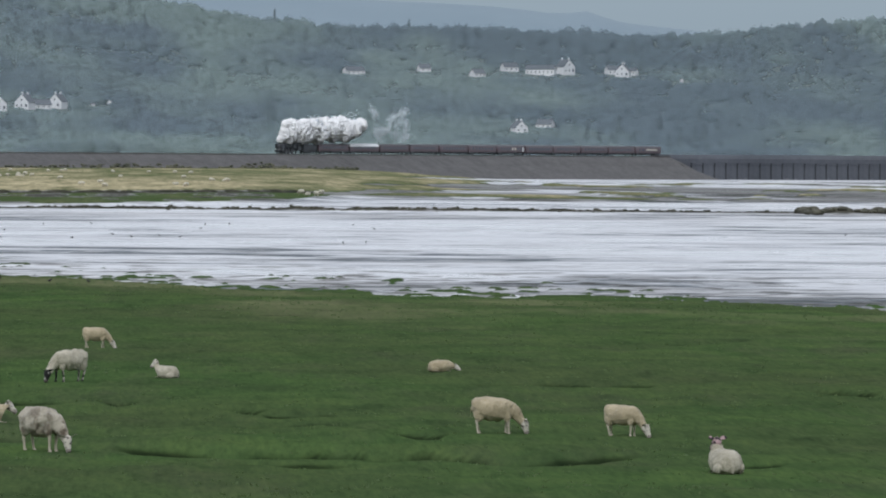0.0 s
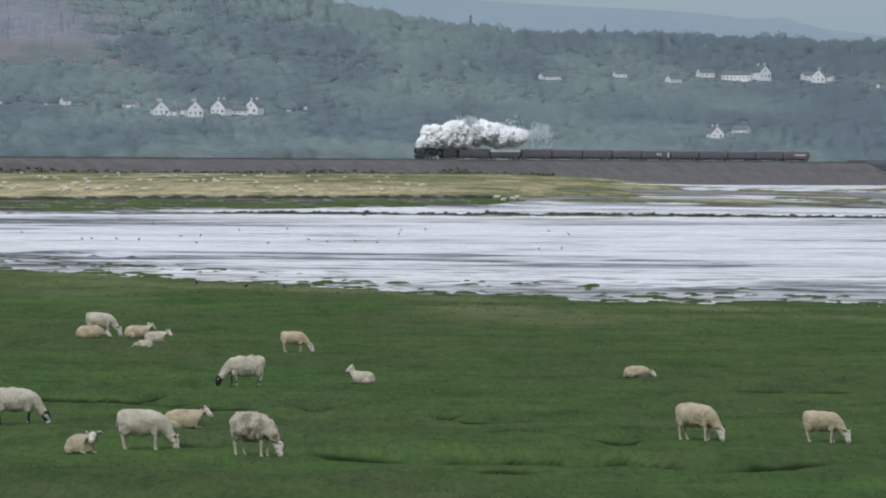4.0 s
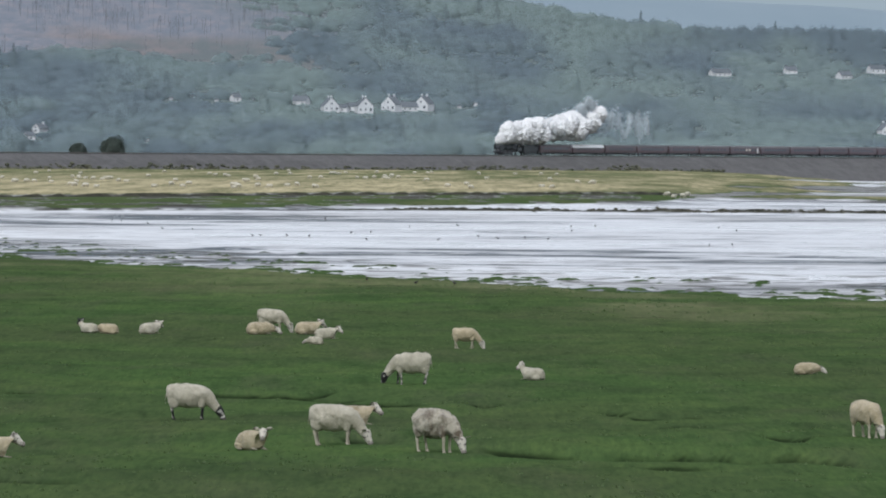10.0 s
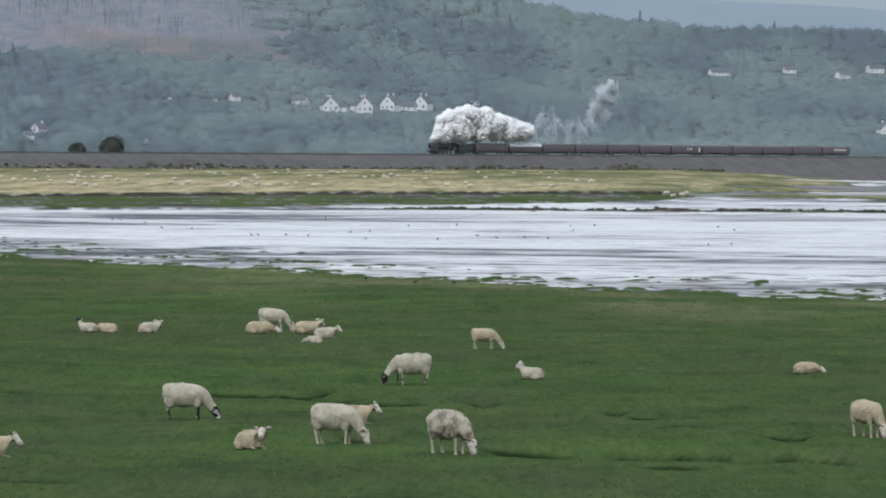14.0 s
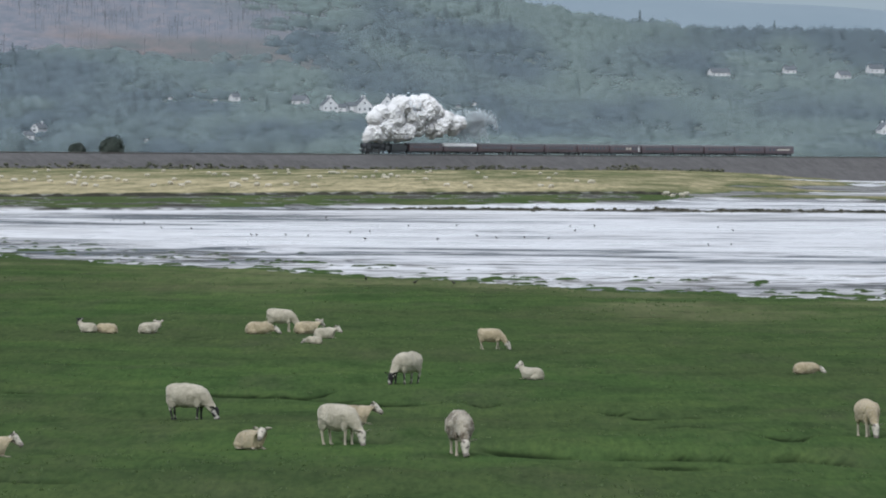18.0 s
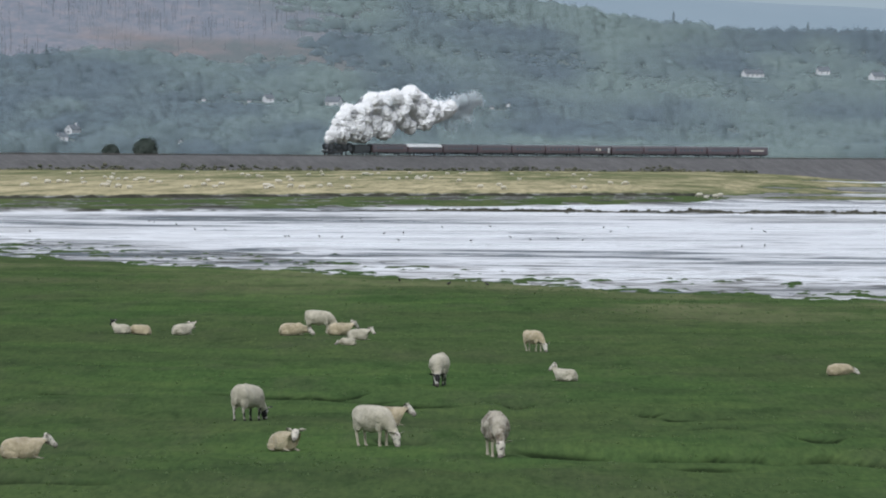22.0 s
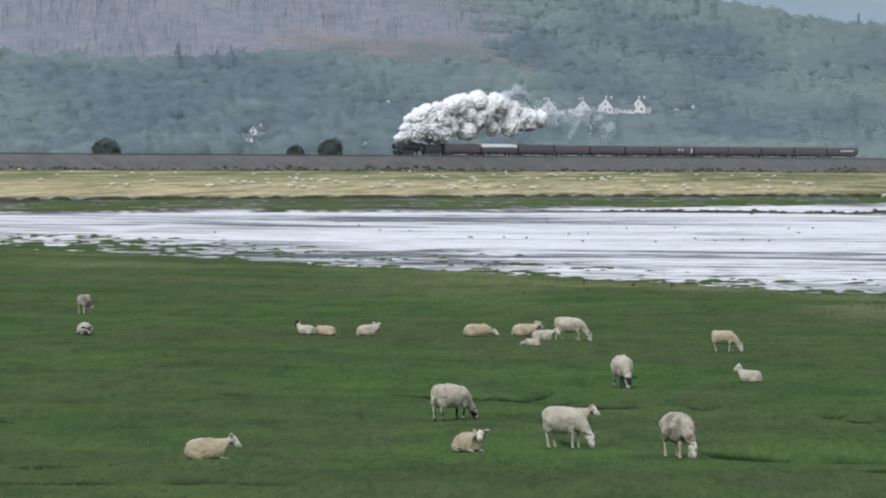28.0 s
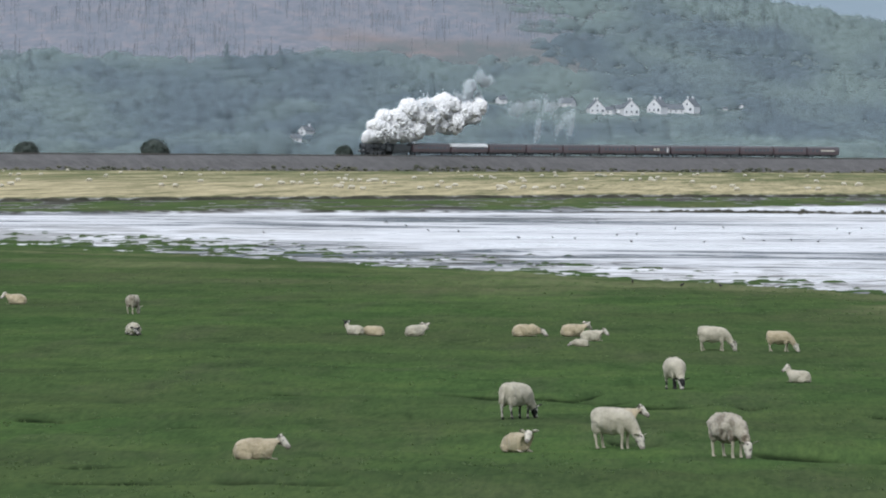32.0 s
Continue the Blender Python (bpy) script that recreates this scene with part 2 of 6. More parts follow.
def part(name, bm, mat, parent=None, label="", smooth_all=False):
    """Links a bmesh as one mesh object under a thing or under a part."""
    me = bpy.data.meshes.new(name)
    bm.to_mesh(me)
    bm.free()
    me.materials.append(mat)
    if smooth_all:
        me.polygons.foreach_set("use_smooth", [True] * len(me.polygons))
    ob = new(name, me)
    ob.parent = parent
    if label:
        tagged(ob, label)
    return ob


def piece(name, me, parent, m=None):
    ob = new(name, me)
    ob.parent = parent
    if m is not None:
        ob.matrix_basis = m
    return ob


def box(bm, cx, cy, cz, sx, sy, sz, bevel=0.0, m=None):
    """A box by its centre and full sizes, added to bm."""
    r = bmesh.ops.create_cube(bm, size=1.0)
    bmesh.ops.scale(bm, vec=(sx, sy, sz), verts=r["verts"])
    if bevel:
        es = {e for v in r["verts"] for e in v.link_edges}
        out = bmesh.ops.bevel(bm, geom=list(es), offset=bevel, segments=1, affect="EDGES")
        vs = list({v for f in out["faces"] for v in f.verts} | {v for v in r["verts"] if v.is_valid})
        whole = set()
        stack = list(vs)
        while stack:
            v = stack.pop()
            if v in whole:
                continue
            whole.add(v)
            stack += [e.other_vert(v) for e in v.link_edges]
        vs = list(whole)
    else:
        vs = r["verts"]
    bmesh.ops.translate(bm, vec=(cx, cy, cz), verts=vs)
    if m is not None:
        bmesh.ops.transform(bm, matrix=m, verts=vs)
    return vs


def tube(bm, p, q, r1, r2, seg=10, caps=True):
    """A tapered round bar from p to q."""
    p, q = Vector(p), Vector(q)
    d = q - p
    m = Matrix.Translation((p + q) / 2) @ d.to_track_quat("Z", "Y").to_matrix().to_4x4()
    return bmesh.ops.create_cone(bm, cap_ends=caps, segments=seg, radius1=r1, radius2=r2, depth=d.length, matrix=m)["verts"]


def blob(bm, c, size, seed, rough=0.25, sub=2, freq=2.0):
    """A lumpy rounded mass."""
    r = bmesh.ops.create_icosphere(bm, subdivisions=sub, radius=1.0)
    for v in r["verts"]:
        n = noise.noise(v.co * freq + Vector((seed * 3.1, seed * 1.7, seed * 0.9)))
        k = 1 + rough * n
        v.co = Vector((v.co.x * size[0] * k + c[0], v.co.y * size[1] * k + c[1], v.co.z * size[2] * k + c[2]))
    return r["verts"]


# ---- the plan ----
LINE_TURN = radians(35.04)  # the railway leaves the line of sight by this angle
LINE_Y = 2309.0             # where it crosses straight ahead
LU = Vector((math.sin(LINE_TURN), math.cos(LINE_TURN)))
RAIL_Z = 5.3


def on_line(s, off=0.0):
    """A point of the railway, s metres past straight ahead, off metres towards the camera's side."""
    return Vector((LU.x * s + LU.y * off, LINE_Y + LU.y * s - LU.x * off))


EDGE_X = (-130.7, -50.1, -30.5, -15.2, -4.4, 2.5, 7.0, 15.2, 25.0, 29.9, 35.3, 65.3)
EDGE_Y = (566.3, 481.3, 429.1, 395.3, 365.9, 350.7, 330.0, 322.3, 315.8, 306.0, 295.1, 277.7)
CREEKS = [  # dark winding cuts in the turf: points, half width, depth
    ([(0.2, 142.4), (1.9, 141.8), (3.3, 141.7), (4.8, 142.2), (5.7, 141.8), (6.1, 140.8), (7.1, 141.9), (7.8, 140.9), (8.9, 139.5), (9.8, 139.3), (10.8, 140.2), (12.2, 139.7)], 1.15, 0.50),
    ([(6.6, 149.5), (7.2, 149.0), (8.2, 148.2)], 0.59, 0.25),
    ([(3.1, 167.6), (3.6, 165.9), (4.0, 164.5), (4.6, 163.2)], 0.94, 0.34),
    ([(4.1, 160.6), (5.1, 159.8), (6.3, 159.9)], 0.59, 0.18),
    ([(10.1, 182.6), (11.1, 181.4), (12.6, 182.9), (13.8, 181.8), (16.1, 181.1)], 0.85, 0.32),
    ([(18.6, 179.3), (19.5, 177.6), (21.0, 175.7)], 0.85, 0.32),
    ([(0.7, 168.0), (1.0, 168.0), (1.5, 169.6)], 0.68, 0.28),
    ([(12.3, 134.5), (13.3, 135.3), (14.7, 136.8)], 0.51, 0.23),
    ([(-2.4, 147.0), (-1.7, 146.5), (-0.8, 146.4)], 0.68, 0.29),
    ([(-1.8, 146.4), (-1.6, 147.6), (-1.3, 147.6), (-1.0, 148.3)], 0.85, 0.39),
    ([(-5.0, 173.7), (-3.8, 174.8), (-2.5, 176.7)], 0.68, 0.23),
    ([(-11.5, 172.1), (-10.4, 172.8), (-9.2, 174.8)], 0.68, 0.23),
    ([(-2.7, 168.0), (-1.4, 169.3), (0.3, 168.9)], 0.68, 0.23),
    ([(-16.3, 157.0), (-15.5, 156.9), (-14.6, 156.4), (-14.1, 158.3)], 0.77, 0.34),
    ([(-12.6, 152.4), (-11.3, 153.7), (-9.8, 154.7), (-7.8, 153.5)], 0.59, 0.25),
    ([(-7.5, 175.0), (-4.8, 174.8), (-2.6, 170.9), (-1.0, 172.4)], 0.77, 0.30),
    ([(-15.3, 205.6), (-14.0, 204.3), (-13.0, 205.2)], 0.85, 0.28),
    ([(-13.0, 132.1), (-11.8, 133.1), (-10.4, 133.0)], 0.42, 0.16),
]

creek_rng = random.Random(4)
for k in range(34):
    cy = 1 / creek_rng.uniform(1 / 300, 1 / 124)
    cx = creek_rng.uniform(-0.105, 0.118) * cy
    reach = creek_rng.uniform(1.2, 5.0)
    pts = [(cx + reach * (j / 3 - 0.5) * 2, cy + creek_rng.uniform(-1.2, 1.2)) for j in range(4)]
    CREEKS.append((pts, creek_rng.uniform(0.25, 0.5), creek_rng.uniform(0.07, 0.15)))


def ground_parts(x, y):
    """Height of the ground, and how much turf, dry grass and mud lies on it."""
    x, y = np.asarray(x, float), np.asarray(y, float)
    # near salt marsh
    edge = np.interp(x, EDGE_X, EDGE_Y) + 6 * fbm(x * 0.16, y * 0.05, 3) + 2.5 * vnoise(x * 0.7, y * 0.2, 5)
    near = 1 - smooth(-0.6, 0.8, y - edge)
    past = y - edge
    clump = 0.95 * fbm(x * 1.3, y * 0.32, 11, 3) + 0.40 * fbm(x * 0.4, y * 0.12, 15, 2) + 0.36 * fbm(x * 0.12, y * 0.05, 13, 2) - 0.02 - 0.007 * np.maximum(past, 0) * smooth(-40, 10, x) - 0.005 * np.maximum(past, 0)
    island = smooth(0.0, 0.12, clump) * (past > -1) * (past < 90)
    hum = 0.10 * fbm(x * 0.22, y * 0.10, 21, 4) + 0.045 * vnoise(x * 1.1, y * 0.6, 23)
    cut, raw = np.zeros_like(x), np.zeros_like(x)
    for pts, half, deep in CREEKS:
        px, py = [p[0] for p in pts], [p[1] for p in pts]
        sel = (y > min(py) - 12 * half - 2) & (y < max(py) + 3) & (x > px[0]) & (x < px[-1])
        if not sel.any():
            continue
        sx, sy = x[sel], y[sel]
        mid = np.interp(sx, px, py) + 0.7 * vnoise(sx * 0.55, sx * 0 + half * 31, 29) + 0.12 * vnoise(sx * 1.6, sx * 0 + half * 57, 31)
        tip = min(2.5, 0.35 * (px[-1] - px[0]))
        ends = smooth(px[0], px[0] + tip, sx) * (1 - smooth(px[-1] - tip, px[-1], sx))
        width = half * (0.45 + 0.75 * np.abs(vnoise(sx * 0.45, sx * 0 + deep * 91, 37)) * 1.4)
        # the turf dips slowly towards the cut and ends at a steep far bank
        off = sy - mid
        prof = np.where(off < 0, smooth(-6 * half, 0, off) ** 2.2, 1 - smooth(-0.1, 1.5 + 0.6 * width, off))
        gate = smooth(-1.5 if deep > 0.45 else -0.8 if deep > 0.27 else -0.45 if deep > 0.17 else -0.05, 0.45, vnoise(sx * 0.38, sx * 0 + py[0] * 1.37, 39) + 0.35 * vnoise(sx * 1.3, sx * 0 + py[0] * 2.1, 43))
        cut[sel] = np.maximum(cut[sel], deep * ends * prof * (0.35 + 0.65 * gate))
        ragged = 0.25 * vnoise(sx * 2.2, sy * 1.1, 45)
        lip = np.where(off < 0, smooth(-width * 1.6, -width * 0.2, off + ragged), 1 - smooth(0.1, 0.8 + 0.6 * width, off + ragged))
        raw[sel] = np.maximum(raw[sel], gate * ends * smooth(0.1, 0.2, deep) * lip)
    # sand and far shore
    sand = -0.9 - 0.0016 * np.maximum(y - 850, 0) * smooth(30, 110, x - (y - 900) * 0.03)
    sand = sand + 0.03 * vnoise(x * 0.05, y * 0.12, 51)
    bank_y = np.interp(x, (-110, -80, -50, -25, -10), (715, 728, 765, 795, 810)) + 3 * fbm(x * 0.05, y * 0 + 3, 53)
    lump = fbm(x * 0.9, y * 0.3, 55, 3)
    bank = np.exp(-((y - bank_y - 5) / 5.0) ** 2) * np.clip(0.75 + 0.9 * lump, 0.1, 1.4) * (1 - 0.4 * smooth(60, 75, x)) * (0.3 + 0.7 * smooth(-25, 5, x))
    rock = smooth(82, 92, x) * np.exp(-((y - bank_y + 6) / 7.0) ** 2) * np.clip(0.3 + 0.9 * fbm(x * 0.3, y * 0.15, 57, 3), 0, 1.3)
    # lower green terrace, then a second small cliff to the dry flat
    ter_r = -16 + 10 * fbm(y * 0.012, x * 0, 61) + (y - 835) * 0.38
    ter = smooth(bank_y + 2, bank_y + 8, y) * (1 - smooth(-6, 6, x - ter_r)) * (1 - smooth(30, 42, x + 8 * vnoise(y * 0.03, x * 0, 62)))
    cliff_y = np.interp(x, (-120, -90, -59, -22, 7, 22, 60), (830, 858, 930, 1018, 1066, 1085, 1180)) + 10 * fbm(x * 0.06, y * 0 + 7, 63)
    up = smooth(cliff_y, cliff_y + 3, y)
    east = 32 + (y - 1060) * 0.066 + 14 * fbm(y * 0.006, x * 0.02, 65) 
    up = up * (1 - smooth(-10, 12, x - east))
    wedge = smooth(1200, 1330, y) * (1 - smooth(-14, 14, x - (95 + (y - 1500) * 0.05 + 40 * fbm(y * 0.012, x * 0.012, 67))))
    pool = smooth(0.12, 0.3, fbm(x * 0.018, y * 0.0035, 69, 4) + 0.35 * smooth(-10, 70, x - 20 - (y - 1000) * 0.05) - 0.22 + 0.2 * smooth(30, 60, x))
    saltings = 0.6 * smooth(0.0, 0.14, fbm(x * 0.04, y * 0.016, 170, 4) - 0.13 - 0.05 * smooth(50, 140, x)) * smooth(980, 1100, y) * (1 - smooth(1900, 2150, y))
    far = np.maximum(np.maximum(0.45 * ter, saltings), np.maximum(1.0 * up, 0.75 * wedge * (1 - pool)))
    is_near = smooth(0, 1, 1 - near)
    fall = 0.55 * smooth(-60, 0, past)  # the marsh dips towards its seaward edge
    z = near * (hum * (1 - 0.5 * smooth(-40, 0, past)) - cut - fall) + is_near * np.where(y < 560, sand, sand)
    z = z + is_near * island * (0.16 + 0.12 * np.exp(-np.maximum(past, 0) / 8))
    beyond = smooth(700, 705, y)
    z = z + beyond * (np.maximum(far, 0) + bank * 0.42 + rock * 0.8)
    turf = np.clip(near + island, 0, 1)
    turf = np.maximum(turf, beyond * smooth(0.12, 0.4, far))
    mud = np.clip(beyond * (smooth(0.06, 0.3, bank) + smooth(0.06, 0.3, rock)), 0, 1)
    turf = turf * (1 - np.clip(beyond * (np.exp(-((y - cliff_y - 0.5) / 2.5) ** 2) * (1 - smooth(-10, 12, x - east)) + smooth(0.45, 0.7, bank)), 0, 0.95))
    mud = np.maximum(mud, beyond * smooth(0.2, 0.5, np.exp(-((y - cliff_y - 0.3) / 3.4) ** 2)) * (x < east))
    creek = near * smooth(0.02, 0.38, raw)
    # drained mud along the far side of the channel and in streaks
    mud = np.maximum(mud, 0.38 * is_near * (1 - smooth(25, 95, past)) * smooth(0.05, 0.3, fbm(x * 0.06, y * 0.09, 89, 4) + 0.05))
    mud = np.maximum(mud, 0.75 * is_near * (1 - smooth(50, 150, past)) * smooth(0.13, 0.24, fbm(x * 0.5, y * 0.35, 92, 3) - 0.0012 * np.maximum(past, 0)))
    mud = np.maximum(mud, 0.55 * smooth(690, 790, y + 40 * fbm(x * 0.02, y * 0.01, 71)) * (1 - smooth(810, 830, y)) * smooth(-0.2, 0.4, fbm(x * 0.01, y * 0.03, 73)))
    mud = np.maximum(mud, 0.6 * is_near * (1 - smooth(-55, -12, x + 0.03 * (y - 500))) * (1 - smooth(560, 700, y + 60 * fbm(x * 0.03, y * 0.01, 94))) * smooth(-0.3, 0.25, fbm(x * 0.25, y * 0.06, 98, 4)))
    flats = smooth(-0.04, 0.16, fbm(x * 0.014, y * 0.0045, 77, 4) + 0.16 * vnoise(x * 0.004, y * 0.03, 79))
    mud = np.maximum(mud, beyond * 0.75 * flats * smooth(830, 870, y))
    ragged = ter * smooth(-0.05, 0.2, fbm(x * 0.22, y * 0.035, 177, 4)) * (1 - up)
    mud, turf = np.maximum(mud, 0.95 * ragged * beyond), turf * (1 - 0.75 * ragged * beyond)
    dry = beyond * up * smooth(1.0, 5, y - cliff_y) * (1 - 0.75 * smooth(1250, 1700, y + 250 * fbm(x * 0.02, y * 0.003, 75))) * (1 - smooth(-25, 5, x - east))
    dry = np.maximum(dry, beyond * smooth(0.2, 0.5, far) * (0.3 + 0.5 * smooth(-0.2, 0.4, fbm(x * 0.1, y * 0.01, 175))) * (1 - 0.85 * ter * (1 - up)))
    dry = np.maximum(dry, near * 0.19 * smooth(-130, -15, past) * smooth(-0.35, 0.35, fbm(x * 0.10, y * 0.05, 90)))
    return z, np.clip(turf, 0, 1), np.clip(dry, 0, 1), np.clip(mud, 0, 1), np.clip(creek, 0, 1)


def ground_z(x, y):
    return float(ground_parts(np.array([float(x)]), np.array([float(y)]))[0][0])


def build_ground():
    rows = np.concatenate([[-4800, -1500, -300, -40, 20, 60, 85, 100], np.arange(108, 134, 0.5), np.arange(134, 186, 0.3), np.arange(186, 280, 0.55), np.arange(280, 520, 0.9), np.arange(520, 760, 4),
                           np.arange(760, 840, 1.2), np.arange(840, 1200, 2.5), np.arange(1200, 2400, 12), np.arange(2400, 4990, 150)])
    mid = np.linspace(-0.122, 0.135, 230)
    cols = np.concatenate([[-45, -12, -3, -1, -0.5, -0.3, -0.2, -0.15, -0.13], mid, [0.145, 0.17, 0.22, 0.3, 0.5, 1, 3, 12, 45]])
    yy = np.repeat(rows[:, None], len(cols), 1)
    xx = cols[None, :] * np.clip(yy, 105, None) * np.clip(1 - (yy - 1000) / 5200 * (np.abs(cols[None, :]) > 2), 0.05, 1)
    z, turf, dry, mud, creek = ground_parts(xx, yy)
    outside = (np.abs(cols) > 0.6)[None, :] | (yy < 60)
    z = np.where(outside, np.where(yy < 400, 0.0, z), z)
    verts = np.stack([xx, yy, z], -1).reshape(-1, 3)
    r, c = len(rows), len(cols)
    i = (np.arange(r - 1)[:, None] * c + np.arange(c - 1)[None, :]).ravel()
    quads = np.stack([i, i + 1, i + c + 1, i + c], -1)
    me = mesh_arrays("ground", verts, quads, [GROUND], True)
    col = me.color_attributes.new("zones", "FLOAT_COLOR", "POINT")
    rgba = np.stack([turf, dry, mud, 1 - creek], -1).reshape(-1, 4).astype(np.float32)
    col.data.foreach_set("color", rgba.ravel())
    ob = new("ground", me)
    tagged(ob, "grazed green salt marsh, wet tidal sand and far dry flats", "ground", kind="structure")


build_ground()


# ---- railway: embankment, track, viaduct ----
ABUT = 398.0  # where the embankment gives way to the viaduct


def build_railway():
    e = tagged(new("embankment"), "long grey stone-faced railway embankment", "embankment", kind="structure")
    # body: cross-sections along the line, with a rough lower slope
    verts, faces = [], []
    stations = list(range(-900, 390, 6)) + [ABUT - 6]
    prof = [(-34, -4.5), (-16, 0.2), (-5.0, RAIL_Z - 0.5), (5.0, RAIL_Z - 0.5), (9.0, 2.9), (11.5, 1.3), (15.5, -0.4), (28, -6.0)]
    for k, s in enumerate(stations):
        for j, (off, z) in enumerate(prof):
            wob = 0.0 if j in (2, 3) else 0.5 * noise.noise((s * 0.06, j * 3.3, 0.0))
            p = on_line(s, off + wob)
            verts.append((p.x, p.y, z + 0.25 * wob))
        if k:
            a, b = (k - 1) * len(prof), k * len(prof)
            faces += [(a + j, b + j, b + j + 1, a + j + 1) for j in range(len(prof) - 1)]
    # the rounded cone that closes the embankment at the viaduct
    last = (len(stations) - 1) * len(prof)
    base = len(verts)
    cone = 14
    for k in range(1, cone):
        ang = math.pi * k / cone
        for j, (r, z) in enumerate(((5.0, RAIL_Z - 0.5), (9.0, 2.9), (15.5, -0.6), (30, -6.0))):
            p = on_line(ABUT - 6 + r * math.sin(ang) * (1.0 if r > 6 else 0.6), -r * math.cos(ang))
            verts.append((p.x, p.y, z))
    for k in range(cone - 2):
        for j in range(3):
            a = base + k * 4 + j
            faces.append((a, a + 1, a + 5, a + 4))
    for j in range(3):
        left = [last + 2, last + 1, last + 0, last + 0]
        right = [last + 3, last + 4, last + 6, last + 7]
        faces.append((left[j], left[j + 1], base + j + 1, base + j) if left[j] != left[j + 1] else (left[j], base + j + 1, base + j))
        a = base + (cone - 2) * 4 + j
        faces.append((a, a + 1, right[j + 1], right[j]))
    faces.append(tuple(base + k * 4 for k in range(cone - 1)) + (last + 3, last + 2))
    ob = new("slope", mesh_from("slope", verts, faces, [STONE]))
    ob.parent = e
    # two tracks
    for name, offs, z0, w, h, mat in (("ballast", (0.0,), RAIL_Z - 0.42, 8.4, 0.24, BALLAST), ("rail", (-3.2, -1.75, 0.0 - 0.72, 0.72), RAIL_Z - 0.16, 0.09, 0.16, RAIL)):
        for off in offs:
            bm = bmesh.new()
            a, b = on_line(-900, off), on_line(900, off)
            m = Matrix.Translation(((a.x + b.x) / 2, (a.y + b.y) / 2, z0)) @ Matrix.Rotation(math.pi / 2 - LINE_TURN, 4, "Z")
            box(bm, 0, 0, h / 2 - 0.02, (b - a).length, w, h, 0.0, m)
            part(name, bm, mat, e)


def build_viaduct():
    v = tagged(new("viaduct"), "low dark railway viaduct on many close-set piers", "viaduct", kind="structure")
    turn = Matrix.Rotation(math.pi / 2 - LINE_TURN, 4, "Z")

    def at(s, off, z):
        p = on_line(s, off)
        return Matrix.Translation((p.x, p.y, z)) @ turn

    a, b = ABUT - 4, ABUT + 500
    bm = bmesh.new()
    box(bm, 0, 0, 0, b - a, 8.6, 0.5, 0.0, at((a + b) / 2, 0, RAIL_Z - 0.7))
    part("deck", bm, PIER_STONE, v)
    for off in (-4.1, 4.1):
        bm = bmesh.new()
        box(bm, 0, 0, 0, b - a, 0.35, 1.7, 0.0, at((a + b) / 2, off, RAIL_Z - 1.75))
        part("girder", bm, PIER, v)
        bm = bmesh.new()
        box(bm, 0, 0, 0, b - a, 0.25, 1.1, 0.0, at((a + b) / 2, off * 1.03, RAIL_Z + 0.12))
        part("parapet", bm, PIER_STONE, v)
    bm = bmesh.new()
    box(bm, 0, 0, 0, 7.7, 8.4, 12, 0.1)
    box(bm, 0, 0, 5.3, 7.9, 8.7, 0.5, 0.05)
    box(bm, 0, 0, -3.4, 8.0, 8.6, 3.0, 0.15)
    pier = part("pier", bm, PIER, v)
    pier.matrix_basis = at(ABUT + 8, 0, RAIL_Z - 8.4)
    for k in range(1, 54):
        piece("pier", pier.data, v, at(ABUT + 8 + 9.14 * k, 0, RAIL_Z - 8.4))


build_railway()
build_viaduct()

# ---- the hills behind ----
RIDGE = 4000.0
SKY_X = (-1400, -500, -300, -100, 20, 76, 120, 166, 253, 320, 370, 404, 477, 600, 900, 1400)
SKY_Z = (150, 150, 148, 128, 106, 95, 89.5, 86, 85.5, 83, 83, 88, 92.5, 98, 105, 100)


def hill_z(x, y):
    x, y = np.asarray(x, float), np.asarray(y, float)
    toe = LINE_Y + 240 + np.clip(x, -400, 500) * 1.2
    top = np.interp(x / np.maximum(y, 1) * RIDGE, SKY_X, SKY_Z) - 9
    t = np.clip((y - toe) / (RIDGE - toe), 0, 1.4)
    prof = np.where(t < 1, 0.62 * t + 0.38 * t * t, 1 - 1.2 * (t - 1))
    z = -1.5 + (top + 1.5) * prof
    return z + 2.5 * fbm(x * 0.008, y * 0.008, 81) * smooth(0, 0.15, t) * (1 - smooth(0.85, 1.0, t))


def bare_ground(x, y):
    """The felled and heathy part of the hillside: 1 where no wood stands."""
    az, el = x / y, (hill_z(x, y) - EYE) / y
    low = 0.0128 + 0.0012 * vnoise(az * 60, el * 0, 83) - 0.004 * smooth(-0.035, -0.012, az)
    hi = 0.0170 + 0.0011 * vnoise(az * 90, el * 0, 85) + 0.0005 * vnoise(az * 400, el * 0, 86)
    return smooth(-0.062, -0.046, az + 0.006 * vnoise(el * 1500, az * 0, 82)) * smooth(low - 0.0004, low + 0.0008, el) * (1 - smooth(hi - 0.0006, hi + 0.0014, el)) * (1 - smooth(-0.036, -0.014, az + 0.010 * vnoise(el * 1100, az * 60, 87)))


def heath(x, y):
    az, el = x / y, (hill_z(x, y) - EYE) / y
    low = 0.0148 - 0.0022 * (1 - smooth(-0.062, -0.046, az)) + 0.0006 * vnoise(az * 250, el * 0, 84)
    return smooth(low, low + 0.0018, el) * (1 - smooth(-0.042, -0.006, az + 0.010 * vnoise(el * 700, az * 80, 88)))


